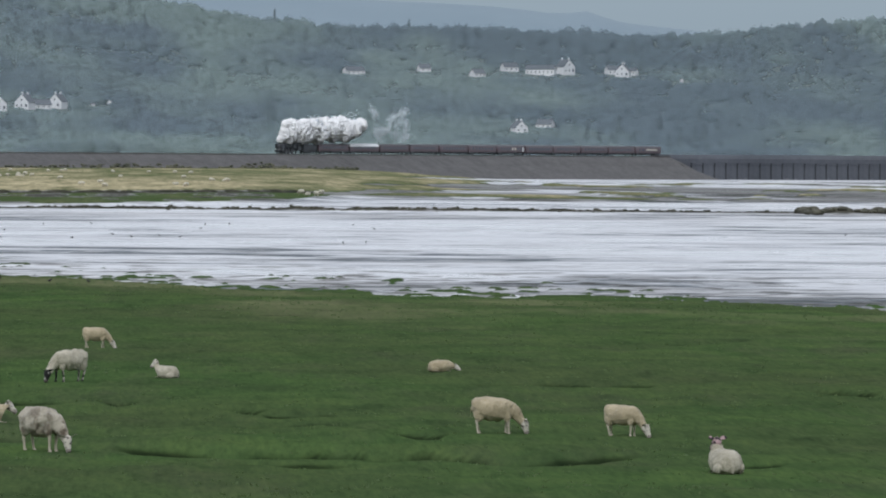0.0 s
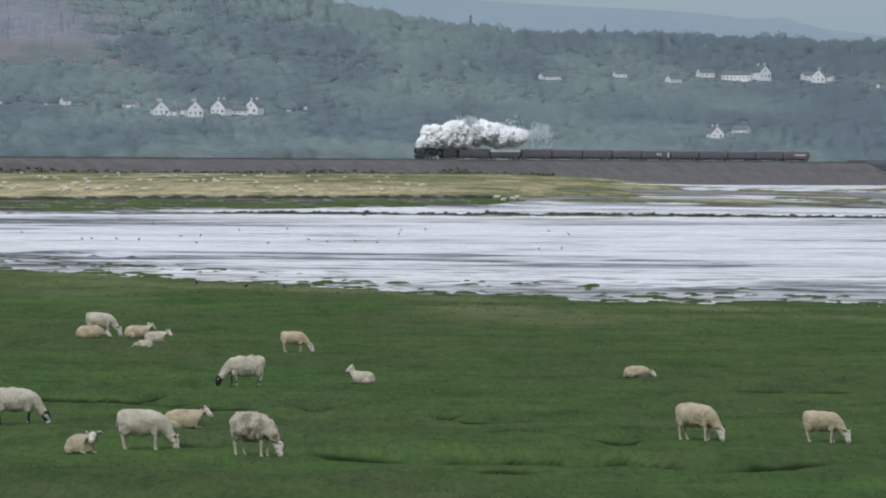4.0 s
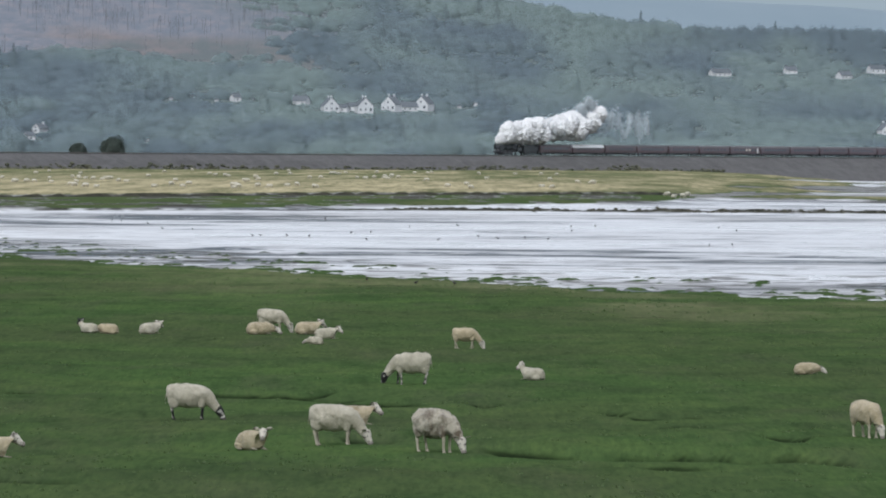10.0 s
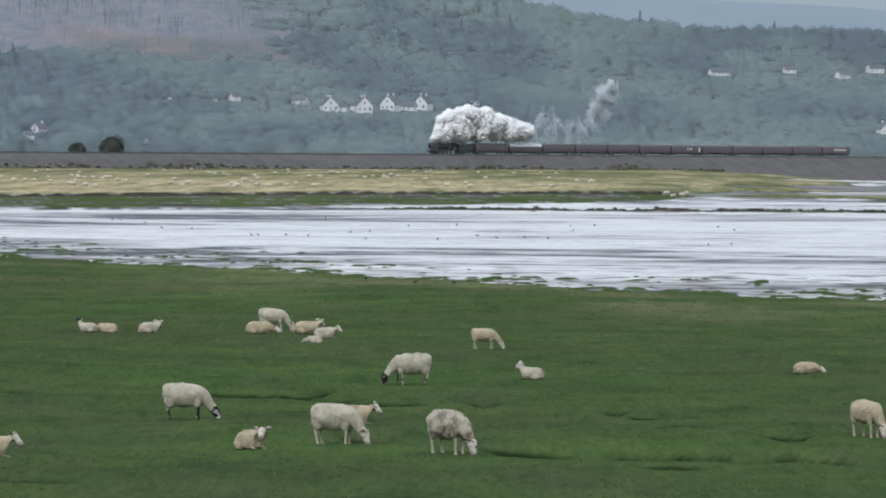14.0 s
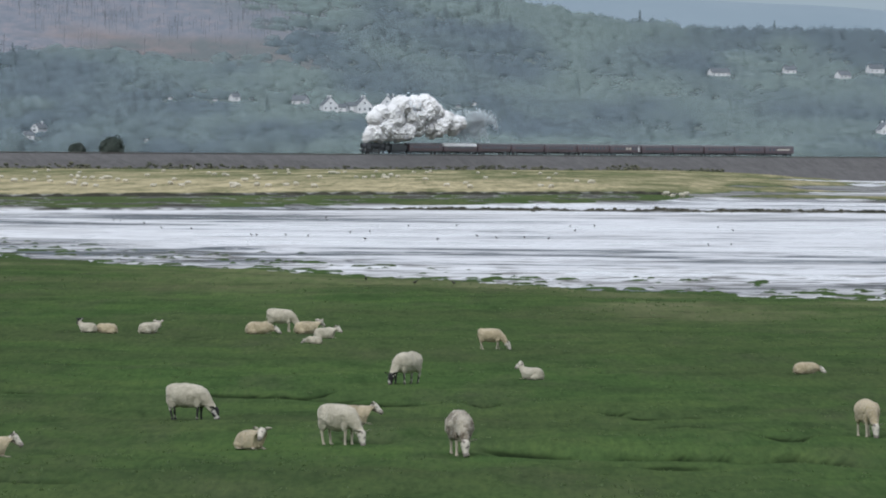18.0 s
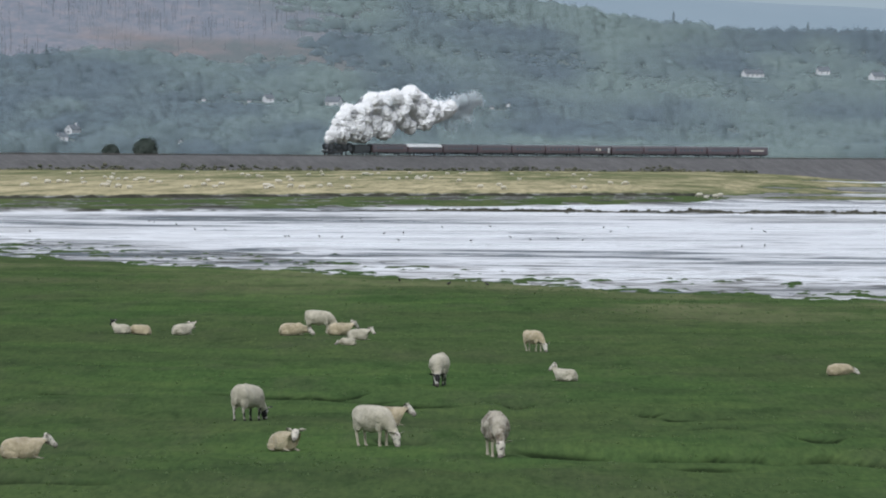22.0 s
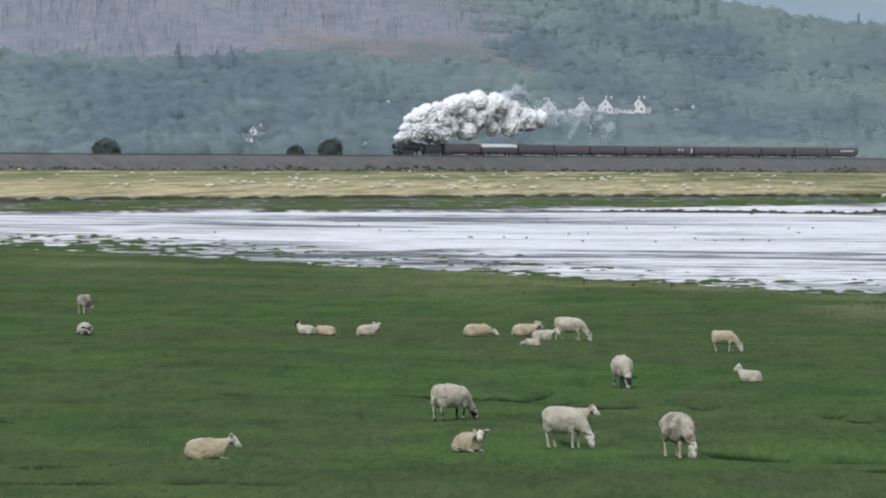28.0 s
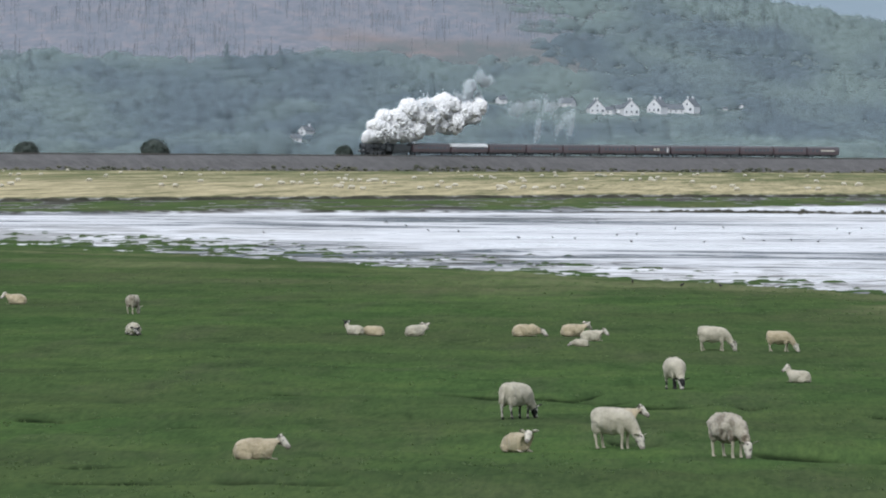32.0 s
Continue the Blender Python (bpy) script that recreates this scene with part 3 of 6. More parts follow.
def hill_material():
    m, nt, b = material("hillside")
    v = stretched(nt, 0.020, 0.004, 0.03)
    n1, n2 = noise_node(nt, 1.0, v, 6.0, 0.65), noise_node(nt, 6.0, v, 5.0, 0.7)
    vert = nt.nodes.new("ShaderNodeVertexColor")
    vert.layer_name = "zones"
    zone = nt.nodes.new("ShaderNodeSeparateColor")
    nt.links.new(vert.outputs["Color"], zone.inputs[0])
    # all three land colours are paled and blued to carry the haze
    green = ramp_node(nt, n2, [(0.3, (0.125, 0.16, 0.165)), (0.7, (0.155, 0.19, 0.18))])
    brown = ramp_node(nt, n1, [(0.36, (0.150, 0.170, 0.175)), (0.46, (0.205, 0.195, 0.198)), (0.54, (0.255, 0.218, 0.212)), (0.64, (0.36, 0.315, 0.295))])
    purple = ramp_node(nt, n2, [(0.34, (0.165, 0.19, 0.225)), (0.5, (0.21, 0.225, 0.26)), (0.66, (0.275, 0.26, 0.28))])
    land = mix_node(nt, zone.outputs["Green"], green, purple)
    nt.links.new(mix_node(nt, zone.outputs["Red"], land, brown), b.inputs["Base Color"])
    b.inputs["Roughness"].default_value = 0.95
    b.inputs["Specular IOR Level"].default_value = 0.1
    bump_node(nt, b, n2, 0.4, 2.0)
    return m


HAZED_HILLSIDE = hill_material()
# the fell's pale blue-grey is distance haze put into its base colour
HAZED_FELL = surface("hazed_fell", (0.20, 0.265, 0.31), (0.25, 0.315, 0.36), 0.95, 0.008, bump=0.2, dist=3)


def build_hills():
    xs = np.linspace(-1500, 1500, 220)
    ys = np.concatenate([np.linspace(1800, 4050, 150), np.linspace(4080, 4400, 8)])
    xx, yy = np.meshgrid(xs, ys)
    zz = hill_z(xx, yy)
    toe = LINE_Y + 240 + np.clip(xx, -400, 500) * 1.2
    zz = np.where(yy < toe, -6.0, zz)
    n = len(xs)
    i = (np.arange(len(ys) - 1)[:, None] * n + np.arange(n - 1)[None, :]).ravel()
    me = mesh_arrays("hillside", np.stack([xx, yy, zz], -1).reshape(-1, 3), np.stack([i, i + 1, i + n + 1, i + n], -1), [HAZED_HILLSIDE], True)
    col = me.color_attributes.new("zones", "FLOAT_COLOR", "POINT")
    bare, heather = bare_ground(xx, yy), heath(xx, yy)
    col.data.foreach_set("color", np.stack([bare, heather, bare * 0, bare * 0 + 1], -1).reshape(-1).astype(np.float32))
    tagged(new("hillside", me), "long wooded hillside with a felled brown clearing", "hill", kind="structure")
    # the fell beyond
    xs = np.linspace(-900, 1900, 200)
    crest = np.interp(xs, (-900, 100, 200, 258, 306, 330, 352, 376, 427, 600, 1900), (150, 117, 111.5, 109.5, 106, 103, 104.5, 97.5, 92.5, 70, 30))
    crest = crest + 0.7 * fbm(xs * 0.02, xs * 0, 91) + 1.6 * (np.abs(xs - 352) < 14) * np.abs(vnoise(xs * 0.15, xs * 0, 93))
    verts, r = [], 8
    for k in range(r + 1):
        y = 4420 + 290 * k / r
        for x, c in zip(xs, crest):
            verts.append((x, y, -10 + (c + 10) * math.sin(math.pi / 2 * k / r) ** 0.8))
    n = len(xs)
    i = (np.arange(r)[:, None] * n + np.arange(n - 1)[None, :]).ravel()
    me = mesh_arrays("far_fell", np.array(verts), np.stack([i, i + 1, i + n + 1, i + n], -1), [HAZED_FELL], True)
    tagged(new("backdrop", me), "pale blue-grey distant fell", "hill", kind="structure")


build_hills()


# ---- woods ----
def crown_template(seed, leaves, leaf, conifer=False, sub=1, cores=3):
    """One tree's crown in unit size: a ragged mass of small leaf sprays round a few dim inner billows. Base at z=0, height 1, radius about 0.5."""
    rng = np.random.default_rng(seed)
    bm = bmesh.new()
    lobes = [(np.array((0, 0, 0.46)), np.array((0.44, 0.44, 0.44)))]
    if conifer:
        tube(bm, (0, 0, 0.04), (0, 0, 0.92), 0.17, 0.01, 7, False)
    else:
        for k in range(4):
            ang, h, r = rng.uniform(0, 6.28), rng.uniform(0.36, 0.66), rng.uniform(0.12, 0.20)
            lobes.append((np.array((r * math.cos(ang), r * math.sin(ang), h)), np.full(3, rng.uniform(0.27, 0.34))))
        for k, (c, size) in enumerate(lobes[:cores]):
            blob(bm, c, size * 0.97, seed + k, 0.22, sub + (k == 0), 2.0)
    bmesh.ops.triangulate(bm, faces=bm.faces)
    bm.verts.index_update()
    V = [tuple(v.co) for v in bm.verts]
    F = [tuple(v.index for v in f.verts) for f in bm.faces]
    bm.free()
    core = len(F)
    for k in range(leaves):
        d = rng.normal(size=3)
        d[2] = abs(d[2]) + (0.1 if not conifer else -0.25)
        d /= np.linalg.norm(d)
        if conifer:
            h = rng.uniform(0.06, 1.0)
            ang = rng.uniform(0, 2 * math.pi)
            r = 0.24 * (1.03 - h) * rng.uniform(0.75, 1.15)
            c = np.array((r * math.cos(ang), r * math.sin(ang), h))
        else:
            lc, size = lobes[rng.integers(len(lobes))] if k % 3 else lobes[0]
            c = lc + d * size * rng.uniform(0.92, 1.12)
        tilt = d + np.array((0, 0, 0.35)) + rng.normal(size=3) * 0.32
        a = np.cross(tilt, rng.normal(size=3))
        a /= np.linalg.norm(a) + 1e-6
        b = np.cross(tilt / (np.linalg.norm(tilt) + 1e-6), a)
        s = leaf * rng.uniform(0.55, 1.35)
        n = len(V)
        V += [tuple(c + a * s), tuple(c - a * s * 0.5 + b * s * 0.87), tuple(c - a * s * 0.5 - b * s * 0.87)]
        F.append((n, n + 1, n + 2))
    return np.array(V, float), np.array(F, int), core


def bare_template(seed):
    """A thin bare tree in unit height: a tapering stem with a few upswept limbs and sparse twigs."""
    rng = np.random.default_rng(seed)
    bm = bmesh.new()
    tube(bm, (0, 0, 0), (rng.uniform(-0.02, 0.02), 0, 1.0), 0.020, 0.004, 5, False)
    for k in range(7):
        h, a, r = rng.uniform(0.45, 0.9), rng.uniform(0, 6.28), rng.uniform(0.06, 0.14)
        tube(bm, (0, 0, h), (r * math.cos(a), r * math.sin(a), h + r * 1.1), 0.007, 0.002, 3, False)
    bmesh.ops.triangulate(bm, faces=bm.faces)
    bm.verts.index_update()
    V = [tuple(v.co) for v in bm.verts]
    F = [tuple(v.index for v in f.verts) for f in bm.faces]
    bm.free()
    core = len(F)
    for k in range(46):
        a, h = rng.uniform(0, 6.28), rng.uniform(0.42, 1.02)
        r = 0.17 * (1.15 - h) * rng.uniform(0.2, 1.2)
        c = np.array((r * math.cos(a), r * math.sin(a), h))
        d = rng.normal(size=(2, 3)) * 0.022
        n = len(V)
        V += [tuple(c), tuple(c + d[0]), tuple(c + d[1] + np.array((0, 0, 0.03)))]
        F.append((n, n + 1, n + 2))
    return np.array(V, float), np.array(F, int), core


def scatter(name, templates, places, mat, label, category):
    """Many trees in one object: places are rows of x, y, z, width, height, turn, template."""
    vs, fs, inner, tones, base = [], [], [], [], 0
    for x, y, z, w, h, turn, k, *tone in places:
        V, F, core = templates[int(k)]
        inner.append(np.arange(len(F)) >= core)
        c, s = math.cos(turn), math.sin(turn)
        vs.append(np.stack([(V[:, 0] * c - V[:, 1] * s) * w + x, (V[:, 0] * s + V[:, 1] * c) * w + y, V[:, 2] * h + z], -1))
        fs.append(F + base)
        tones.append(np.full(len(V), tone[0] if tone else 0.5))
        base += len(V)
    me = mesh_arrays(name, np.concatenate(vs), np.concatenate(fs), list(mat), True)
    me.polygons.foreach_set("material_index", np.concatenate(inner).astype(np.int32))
    tone = np.concatenate(tones)
    me.color_attributes.new("tone", "FLOAT_COLOR", "POINT").data.foreach_set("color", np.stack([tone, tone, tone, tone * 0 + 1], -1).ravel().astype(np.float32))
    return tagged(new(name, me), label, category, kind="stuff")


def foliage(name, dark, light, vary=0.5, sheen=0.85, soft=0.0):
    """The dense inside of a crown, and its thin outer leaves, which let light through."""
    # inner colour dimmed, leaf colour raised to offset light lost through the leaves
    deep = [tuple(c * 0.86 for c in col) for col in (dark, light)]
    brightened = [tuple(c * 1.5 for c in col) for col in (dark, light)]
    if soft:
        deep, brightened = (dark, light), [tuple(c * 1.08 for c in col) for col in (dark, light)]
    return leafage(name, *deep, vary, sheen, 0.0, soft), leafage(name + "_leaf", *brightened, vary, sheen, 0.45 if not soft else 0.25, soft)


def leafage(name, dark, light, vary, sheen, thin, soft=0.0):
    """soft: how far a crown's shading normals lean one way together, flattening contrast as haze does."""
    m, nt, b = material(name)
    vec = stretched(nt, 1, 1, 1)
    n2 = noise_node(nt, 0.5, vec, 3.0)
    g = nt.nodes.new("ShaderNodeNewGeometry")
    if soft:
        vert = nt.nodes.new("ShaderNodeVertexColor")
        vert.layer_name = "tone"
        sep = nt.nodes.new("ShaderNodeSeparateColor")
        nt.links.new(vert.outputs["Color"], sep.inputs[0])
        fac = math_node(nt, "ADD", sep.outputs["Red"], math_node(nt, "MULTIPLY", math_node(nt, "SUBTRACT", n2, 0.5), 0.35))
    else:
        n1 = noise_node(nt, 0.016, vec, 4.0)
        fac = math_node(nt, "ADD", math_node(nt, "MULTIPLY", math_node(nt, "SUBTRACT", n1, 0.22), 1.3), math_node(nt, "MULTIPLY", n2, 0.25))
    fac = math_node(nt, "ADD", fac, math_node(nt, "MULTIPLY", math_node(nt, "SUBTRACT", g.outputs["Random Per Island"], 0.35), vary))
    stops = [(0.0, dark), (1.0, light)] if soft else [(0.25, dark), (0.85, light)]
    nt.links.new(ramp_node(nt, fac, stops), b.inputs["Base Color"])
    b.inputs["Roughness"].default_value = 0.65
    b.inputs["Specular IOR Level"].default_value = 0.4 if not soft else 0.1
    # the bluish sheen lays a haze-like veil over the leaves
    b.inputs["Sheen Weight"].default_value, b.inputs["Sheen Roughness"].default_value = sheen, 0.9
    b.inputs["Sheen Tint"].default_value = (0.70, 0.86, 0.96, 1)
    # light comes through the leaves
    tr = nt.nodes.new("ShaderNodeBsdfTranslucent")
    mx = nt.nodes.new("ShaderNodeMixShader")
    mx.inputs[0].default_value = thin
    nt.links.new(b.inputs["Base Color"].links[0].from_socket, tr.inputs["Color"])
    if soft:
        lean = nt.nodes.new("ShaderNodeMix")
        lean.data_type = "VECTOR"
        lean.inputs["Factor"].default_value = soft
        nt.links.new(g.outputs["Normal"], lean.inputs[4])
        lean.inputs[5].default_value = (-0.15, -0.55, 0.82)
        unit = nt.nodes.new("ShaderNodeVectorMath")
        unit.operation = "NORMALIZE"
        nt.links.new(lean.outputs[1], unit.inputs[0])
        nt.links.new(unit.outputs[0], b.inputs["Normal"])
    out = nt.nodes["Material Output"]
    nt.links.new(b.outputs[0], mx.inputs[1])
    nt.links.new(tr.outputs[0], mx.inputs[2])
    last = mx.outputs[0]
    if soft:
        # gaps between the sprays let part of the light and the view through
        gap = nt.nodes.new("ShaderNodeBsdfTransparent")
        airy = nt.nodes.new("ShaderNodeMixShader")
        airy.inputs[0].default_value = 0.51
        nt.links.new(last, airy.inputs[1])
        nt.links.new(gap.outputs[0], airy.inputs[2])
        last = airy.outputs[0]
    nt.links.new(last, out.inputs["Surface"])
    return m


# blue-grey foliage colours, with the haze over the wood mixed in
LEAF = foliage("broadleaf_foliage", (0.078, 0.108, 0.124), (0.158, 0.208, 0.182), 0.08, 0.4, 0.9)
PINE = foliage("hazed_conifer", (0.120, 0.158, 0.168), (0.150, 0.195, 0.190), 0.06, 0.4, 0.95)
BARE = foliage("hazed_twigs", (0.195, 0.210, 0.242), (0.232, 0.236, 0.262), 0.08, 0.3, 0.8)
HOUSES = []  # filled before the woods are planted: x, y, z, half width


def plant_woods():
    rng = np.random.default_rng(5)
    broad = [crown_template(100 + k, 230, 0.036) for k in range(6)] + [crown_template(120 + k, 80, 0.050, cores=2) for k in range(6)]
    pines = [crown_template(200 + k, 90, 0.05, True) for k in range(4)]
    poles = [bare_template(220 + k) for k in range(6)]
    xs, ys = [], []
    y = 1980.0
    while y < 4035:
        step = 10.4 if y < 2900 else 8.6 + (y - 2900) * 0.0012
        row = np.arange(-0.116 * y, 0.128 * y, step)
        xs.append(row + rng.uniform(-0.5, 0.5, len(row)) * step)
        ys.append(y + rng.uniform(-0.5, 0.5, len(row)) * step)
        y += step * 0.9
    x, y = np.concatenate(xs), np.concatenate(ys)
    toe = LINE_Y + 252 + np.clip(x, -400, 500) * 1.2
    keep = y > toe
    x, y, toe = x[keep], y[keep], toe[keep]
    bare, hea = bare_ground(x, y), heath(x, y)
    # stands of conifers, and broadleaf woods that change colour from stand to stand
    stand = fbm(x * 0.011, y * 0.0022, 95, 3)
    conifer = smooth(0.02, 0.30, stand) * (0.25 + 0.75 * smooth(60, 200, y - toe)) * (1 - 0.6 * smooth(3500, 3900, y) * (x > 150))
    tone = 0.50 + 1.05 * fbm(x * 0.007, y * 0.0020, 96, 3) + 0.75 * fbm(x * 0.03, y * 0.007, 97, 2) - 0.34 * conifer
    tone = tone + 0.16 * (1 - smooth(0, 120, y - toe)) + 0.16 * smooth(-250, 0, x) - 0.34 * smooth(10, 260, x)
    z = hill_z(x, y) - 0.5
    pick, pick2 = rng.random(len(x)), rng.random(len(x))
    swell = fbm(x * 0.02, y * 0.012, 99, 2)
    rows = fbm(x * 0.03, y * 0.01, 101, 2)
    lists = {"broad": [], "pine": [], "bare": []}
    for i in range(len(x)):
        px, py, pz = float(x[i]), float(y[i]), float(z[i])
        if bare[i] > 0.15 + 0.7 * pick2[i]:
            if pick[i] > 0.06:
                continue
            key = "bare"
        elif hea[i] > 0.15 + 0.7 * pick2[i]:
            key = "bare"
            if pick[i] > 0.34 + 0.9 * rows[i]:
                continue
        else:
            key = "pine" if pick[i] < 0.003 + conifer[i] * 0.02 else "broad"
        if any((px - hx) ** 2 + (py - hy) ** 2 < (r + (5 if py < hy else 2)) ** 2 for hx, hy, hz, r in HOUSES):
            continue
        near_h = [(EYE + (hz + 0.3 + 1.5 * pick[i] ** 2 - EYE) / hy * py) for hx, hy, hz, r in HOUSES if hy > py > hy - 420 and abs(px - hx / hy * py) < r + 4]
        shade = float(np.clip(tone[i] + rng.normal() * (0.08 + 0.07 * (y[i] - toe[i] < 160)), 0, 1))
        if key == "broad":
            w = rng.uniform(10.5, 18.5) * (1 + 0.35 * swell[i]) * (1 - 0.28 * float(smooth(2750, 3050, py))) * (1 + 0.25 * float(1 - smooth(60, 200, py - toe[i])))
            h = w * rng.uniform(0.85, 1.15)
            h = h * (1 + 0.5 * float(smooth(3650, 3950, py)))
            k = rng.integers(6) + (6 if py > 2720 else 0)
        elif key == "pine":
            h = rng.uniform(9, 14)
            w = h * rng.uniform(0.75, 1.1)
            k = rng.integers(len(pines))
        else:
            h = rng.uniform(5.0, 10.5)
            w = h * rng.uniform(0.8, 1.2)
            k = rng.integers(len(poles))
        if near_h:
            cap = min(near_h) - pz
            if cap < 0.5:
                continue
            tall = 0.45 if key == "broad" else 0.88
            if h * tall > cap:
                w, h = w * 0.7, cap / tall
        sunk = 0.12 if key != "broad" else 0.57 - 0.16 * float(1 - smooth(20, 160, py - toe[i])) * (not near_h)
        lists[key].append((px, py, pz - sunk * h, w, h, rng.uniform(0, 6.28), k, shade))
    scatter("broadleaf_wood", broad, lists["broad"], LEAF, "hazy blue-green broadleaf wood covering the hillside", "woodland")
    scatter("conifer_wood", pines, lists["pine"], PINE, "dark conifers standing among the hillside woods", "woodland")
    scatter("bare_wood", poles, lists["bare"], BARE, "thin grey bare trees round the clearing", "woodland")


# ---- houses on the hillside ----
WHITEWASH = surface("white_render", (0.60, 0.61, 0.63), (0.82, 0.82, 0.82), 0.85, 0.6, bump=0.15, vary=0.15)
SLATE = surface("grey_slate", (0.10, 0.12, 0.135), (0.16, 0.18, 0.20), 0.7, 0.9, bump=0.3, dist=0.05, vary=0.2)
# glass colour is raised to grey-blue in place of haze over it
GLASS_DARK = surface("window_glass", (0.09, 0.11, 0.13), (0.16, 0.18, 0.20), 0.12, 2.0, bump=0.0)
HOUSE_ROWS = [  # x, y, width, wall height, which side faces the estuary
    (-50.1, 2936.0, 7.3, 2.9, 'gable'), (-44.3, 2944.0, 4.4, 2.0, 'side'), (-40.1, 2972.0, 5.0, 2.5, 'side'), (-35.5, 2948.0, 7.4, 3.9, 'gable'),
    (-24.0, 3004.0, 7.5, 3.5, 'gable'), (-16.8, 3024.0, 8.1, 2.0, 'side'), (-9.6, 3040.0, 7.1, 3.5, 'gable'), (-63.2, 2964.0, 6.9, 1.2, 'side'),
    (-117.6, 2904.0, 1.7, 1.5, 'side'), (-109.4, 2932.0, 2.2, 1.5, 'side'), (-98.9, 2924.0, 1.9, 1.2, 'side'), (-91.0, 2936.0, 3.9, 1.5, 'side'),
    (-84.2, 2948.0, 2.0, 1.2, 'side'), (-115.1, 2620.0, 2.8, 1.5, 'gable'), (-158.5, 2580.0, 3.9, 1.1, 'side'), (-157.1, 2628.0, 3.5, 1.5, 'gable'),
    (6.2, 3088.0, 2.1, 1.3, 'side'), (13.6, 3120.0, 2.6, 1.8, 'gable'), (146.6, 3629.2, 11.6, 1.8, 'side'), (186.4, 3672.8, 6.8, 1.9, 'side'),
    (213.9, 3645.0, 7.4, 1.8, 'side'), (234.1, 3692.6, 9.3, 2.8, 'side'), (250.3, 3676.7, 17.3, 3.7, 'side'), (264.7, 3692.6, 8.1, 4.7, 'gable'),
    (293.7, 3728.2, 8.8, 3.1, 'side'), (297.4, 3704.5, 8.1, 3.7, 'gable'), (305.0, 3732.2, 5.0, 2.8, 'side'), (205.3, 3164.9, 6.9, 2.4, 'gable'),
    (223.2, 3244.4, 8.2, 1.6, 'side'), (327.0, 3676.7, 2.2, 2.8, 'gable'),
]


def prism(bm, w, d, h0, h1, over=0.0):
    """A pitched roof with its ridge along x; w by d, from h0 to h1."""
    a, b = w / 2 + over, d / 2 + over
    vs = [bm.verts.new(p) for p in ((-a, -b, h0), (a, -b, h0), (a, b, h0), (-a, b, h0), (-a, 0, h1), (a, 0, h1))]
    for f in ((0, 1, 5, 4), (2, 3, 4, 5), (1, 2, 5), (3, 0, 4), (3, 2, 1, 0)):
        bm.faces.new([vs[i] for i in f])


def house(x, y, w, wall, kind, k):
    # small ones stand in for house walls glimpsed between the trees
    small = w < 3.4
    w, wall = (max(w * 0.7, 1.4), max(wall * 0.7, 1.1)) if small else (w * 0.92, max(wall * 0.92, 2.0))
    rng = random.Random(k)
    z = float(hill_z(np.array([x]), np.array([y]))[0]) - 0.3
    h = tagged(new("house"), "small white house part glimpsed among hillside trees" if small else "white rendered house with grey slate roof" if kind == "side" else "white gable-fronted house with grey slate roof", "house", "hillside houses")
    gable = kind == "gable"
    deep = w if small else rng.uniform(6, 8)
    # long side along local x; a gable house turns its end to the water
    ln, wd = (deep, w) if gable else (w, w if small else min(6.0, max(4.0, w)))
    rise = wd * (0.52 if gable else 0.36)
    bm = bmesh.new()
    box(bm, 0, 0, wall / 2 - 1.0, ln, wd, wall + 2.0)
    prism(bm, ln, wd, wall, wall + rise - 0.12)
    part("wall", bm, WHITEWASH, h)
    bm = bmesh.new()
    for side in (-1, 1):
        slope = math.atan2(rise, wd / 2)
        length = math.hypot(rise, wd / 2) + 0.35
        m = Matrix.Translation((0, side * wd / 4 * 1.06, wall + rise / 2 - 0.02)) @ Matrix.Rotation(-side * slope, 4, "X")
        box(bm, 0, 0, 0.06, ln + (0.1 if gable else 0.5), length, 0.14, 0.0, m)
    part("roof", bm, SLATE, h)
    for cx in ((-0.42, 0.42) if w > 6 else () if small else (0.35,)):
        bm = bmesh.new()
        box(bm, cx * ln * 0.9, 0, wall + rise + 0.2, 0.8, 0.6, 1.5, 0.05)
        part("chimney", bm, WHITEWASH if gable else SLATE, h)
    # windows on the side that faces the water
    front = ("end", ln / 2, wd) if gable else ("long", wd / 2, ln)
    n = 0 if small else max(1, int(front[2] // 2.2))
    rows = [0.55 * wall] + ([wall + rise * 0.28] if gable else [])
    for r, zc in enumerate(rows):
        for i in range(n if r == 0 else 0 if small else 1):
            off = (i + 0.5) / n * front[2] - front[2] / 2 if r == 0 else 0.0
            sx, sz = (0.7, min(0.85, wall * 0.3)) if not (gable and r == 0 and i == 0) else (1.0, wall * 0.36)
            bm = bmesh.new()
            if gable:
                box(bm, -front[1], off, zc, 0.08, sx, sz)
            else:
                box(bm, off, -front[1], zc, sx, 0.08, sz)
            part("window", bm, GLASS_DARK, h)
    h.matrix_basis = pose(x, y, z, 0, 0, (90 if gable else 0) + rng.choice((-1, 1, 1)) * rng.uniform(12, 34))
    HOUSES.append((x, y, z, w / 2 + (0.3 if small else 1.0)))


for k, row in enumerate(HOUSE_ROWS):
    house(*row, k)


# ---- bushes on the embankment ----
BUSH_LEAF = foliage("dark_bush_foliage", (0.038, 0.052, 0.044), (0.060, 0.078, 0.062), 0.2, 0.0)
BARK = surface("bark", (0.03, 0.025, 0.02), (0.08, 0.065, 0.05), 0.9, 6.0)


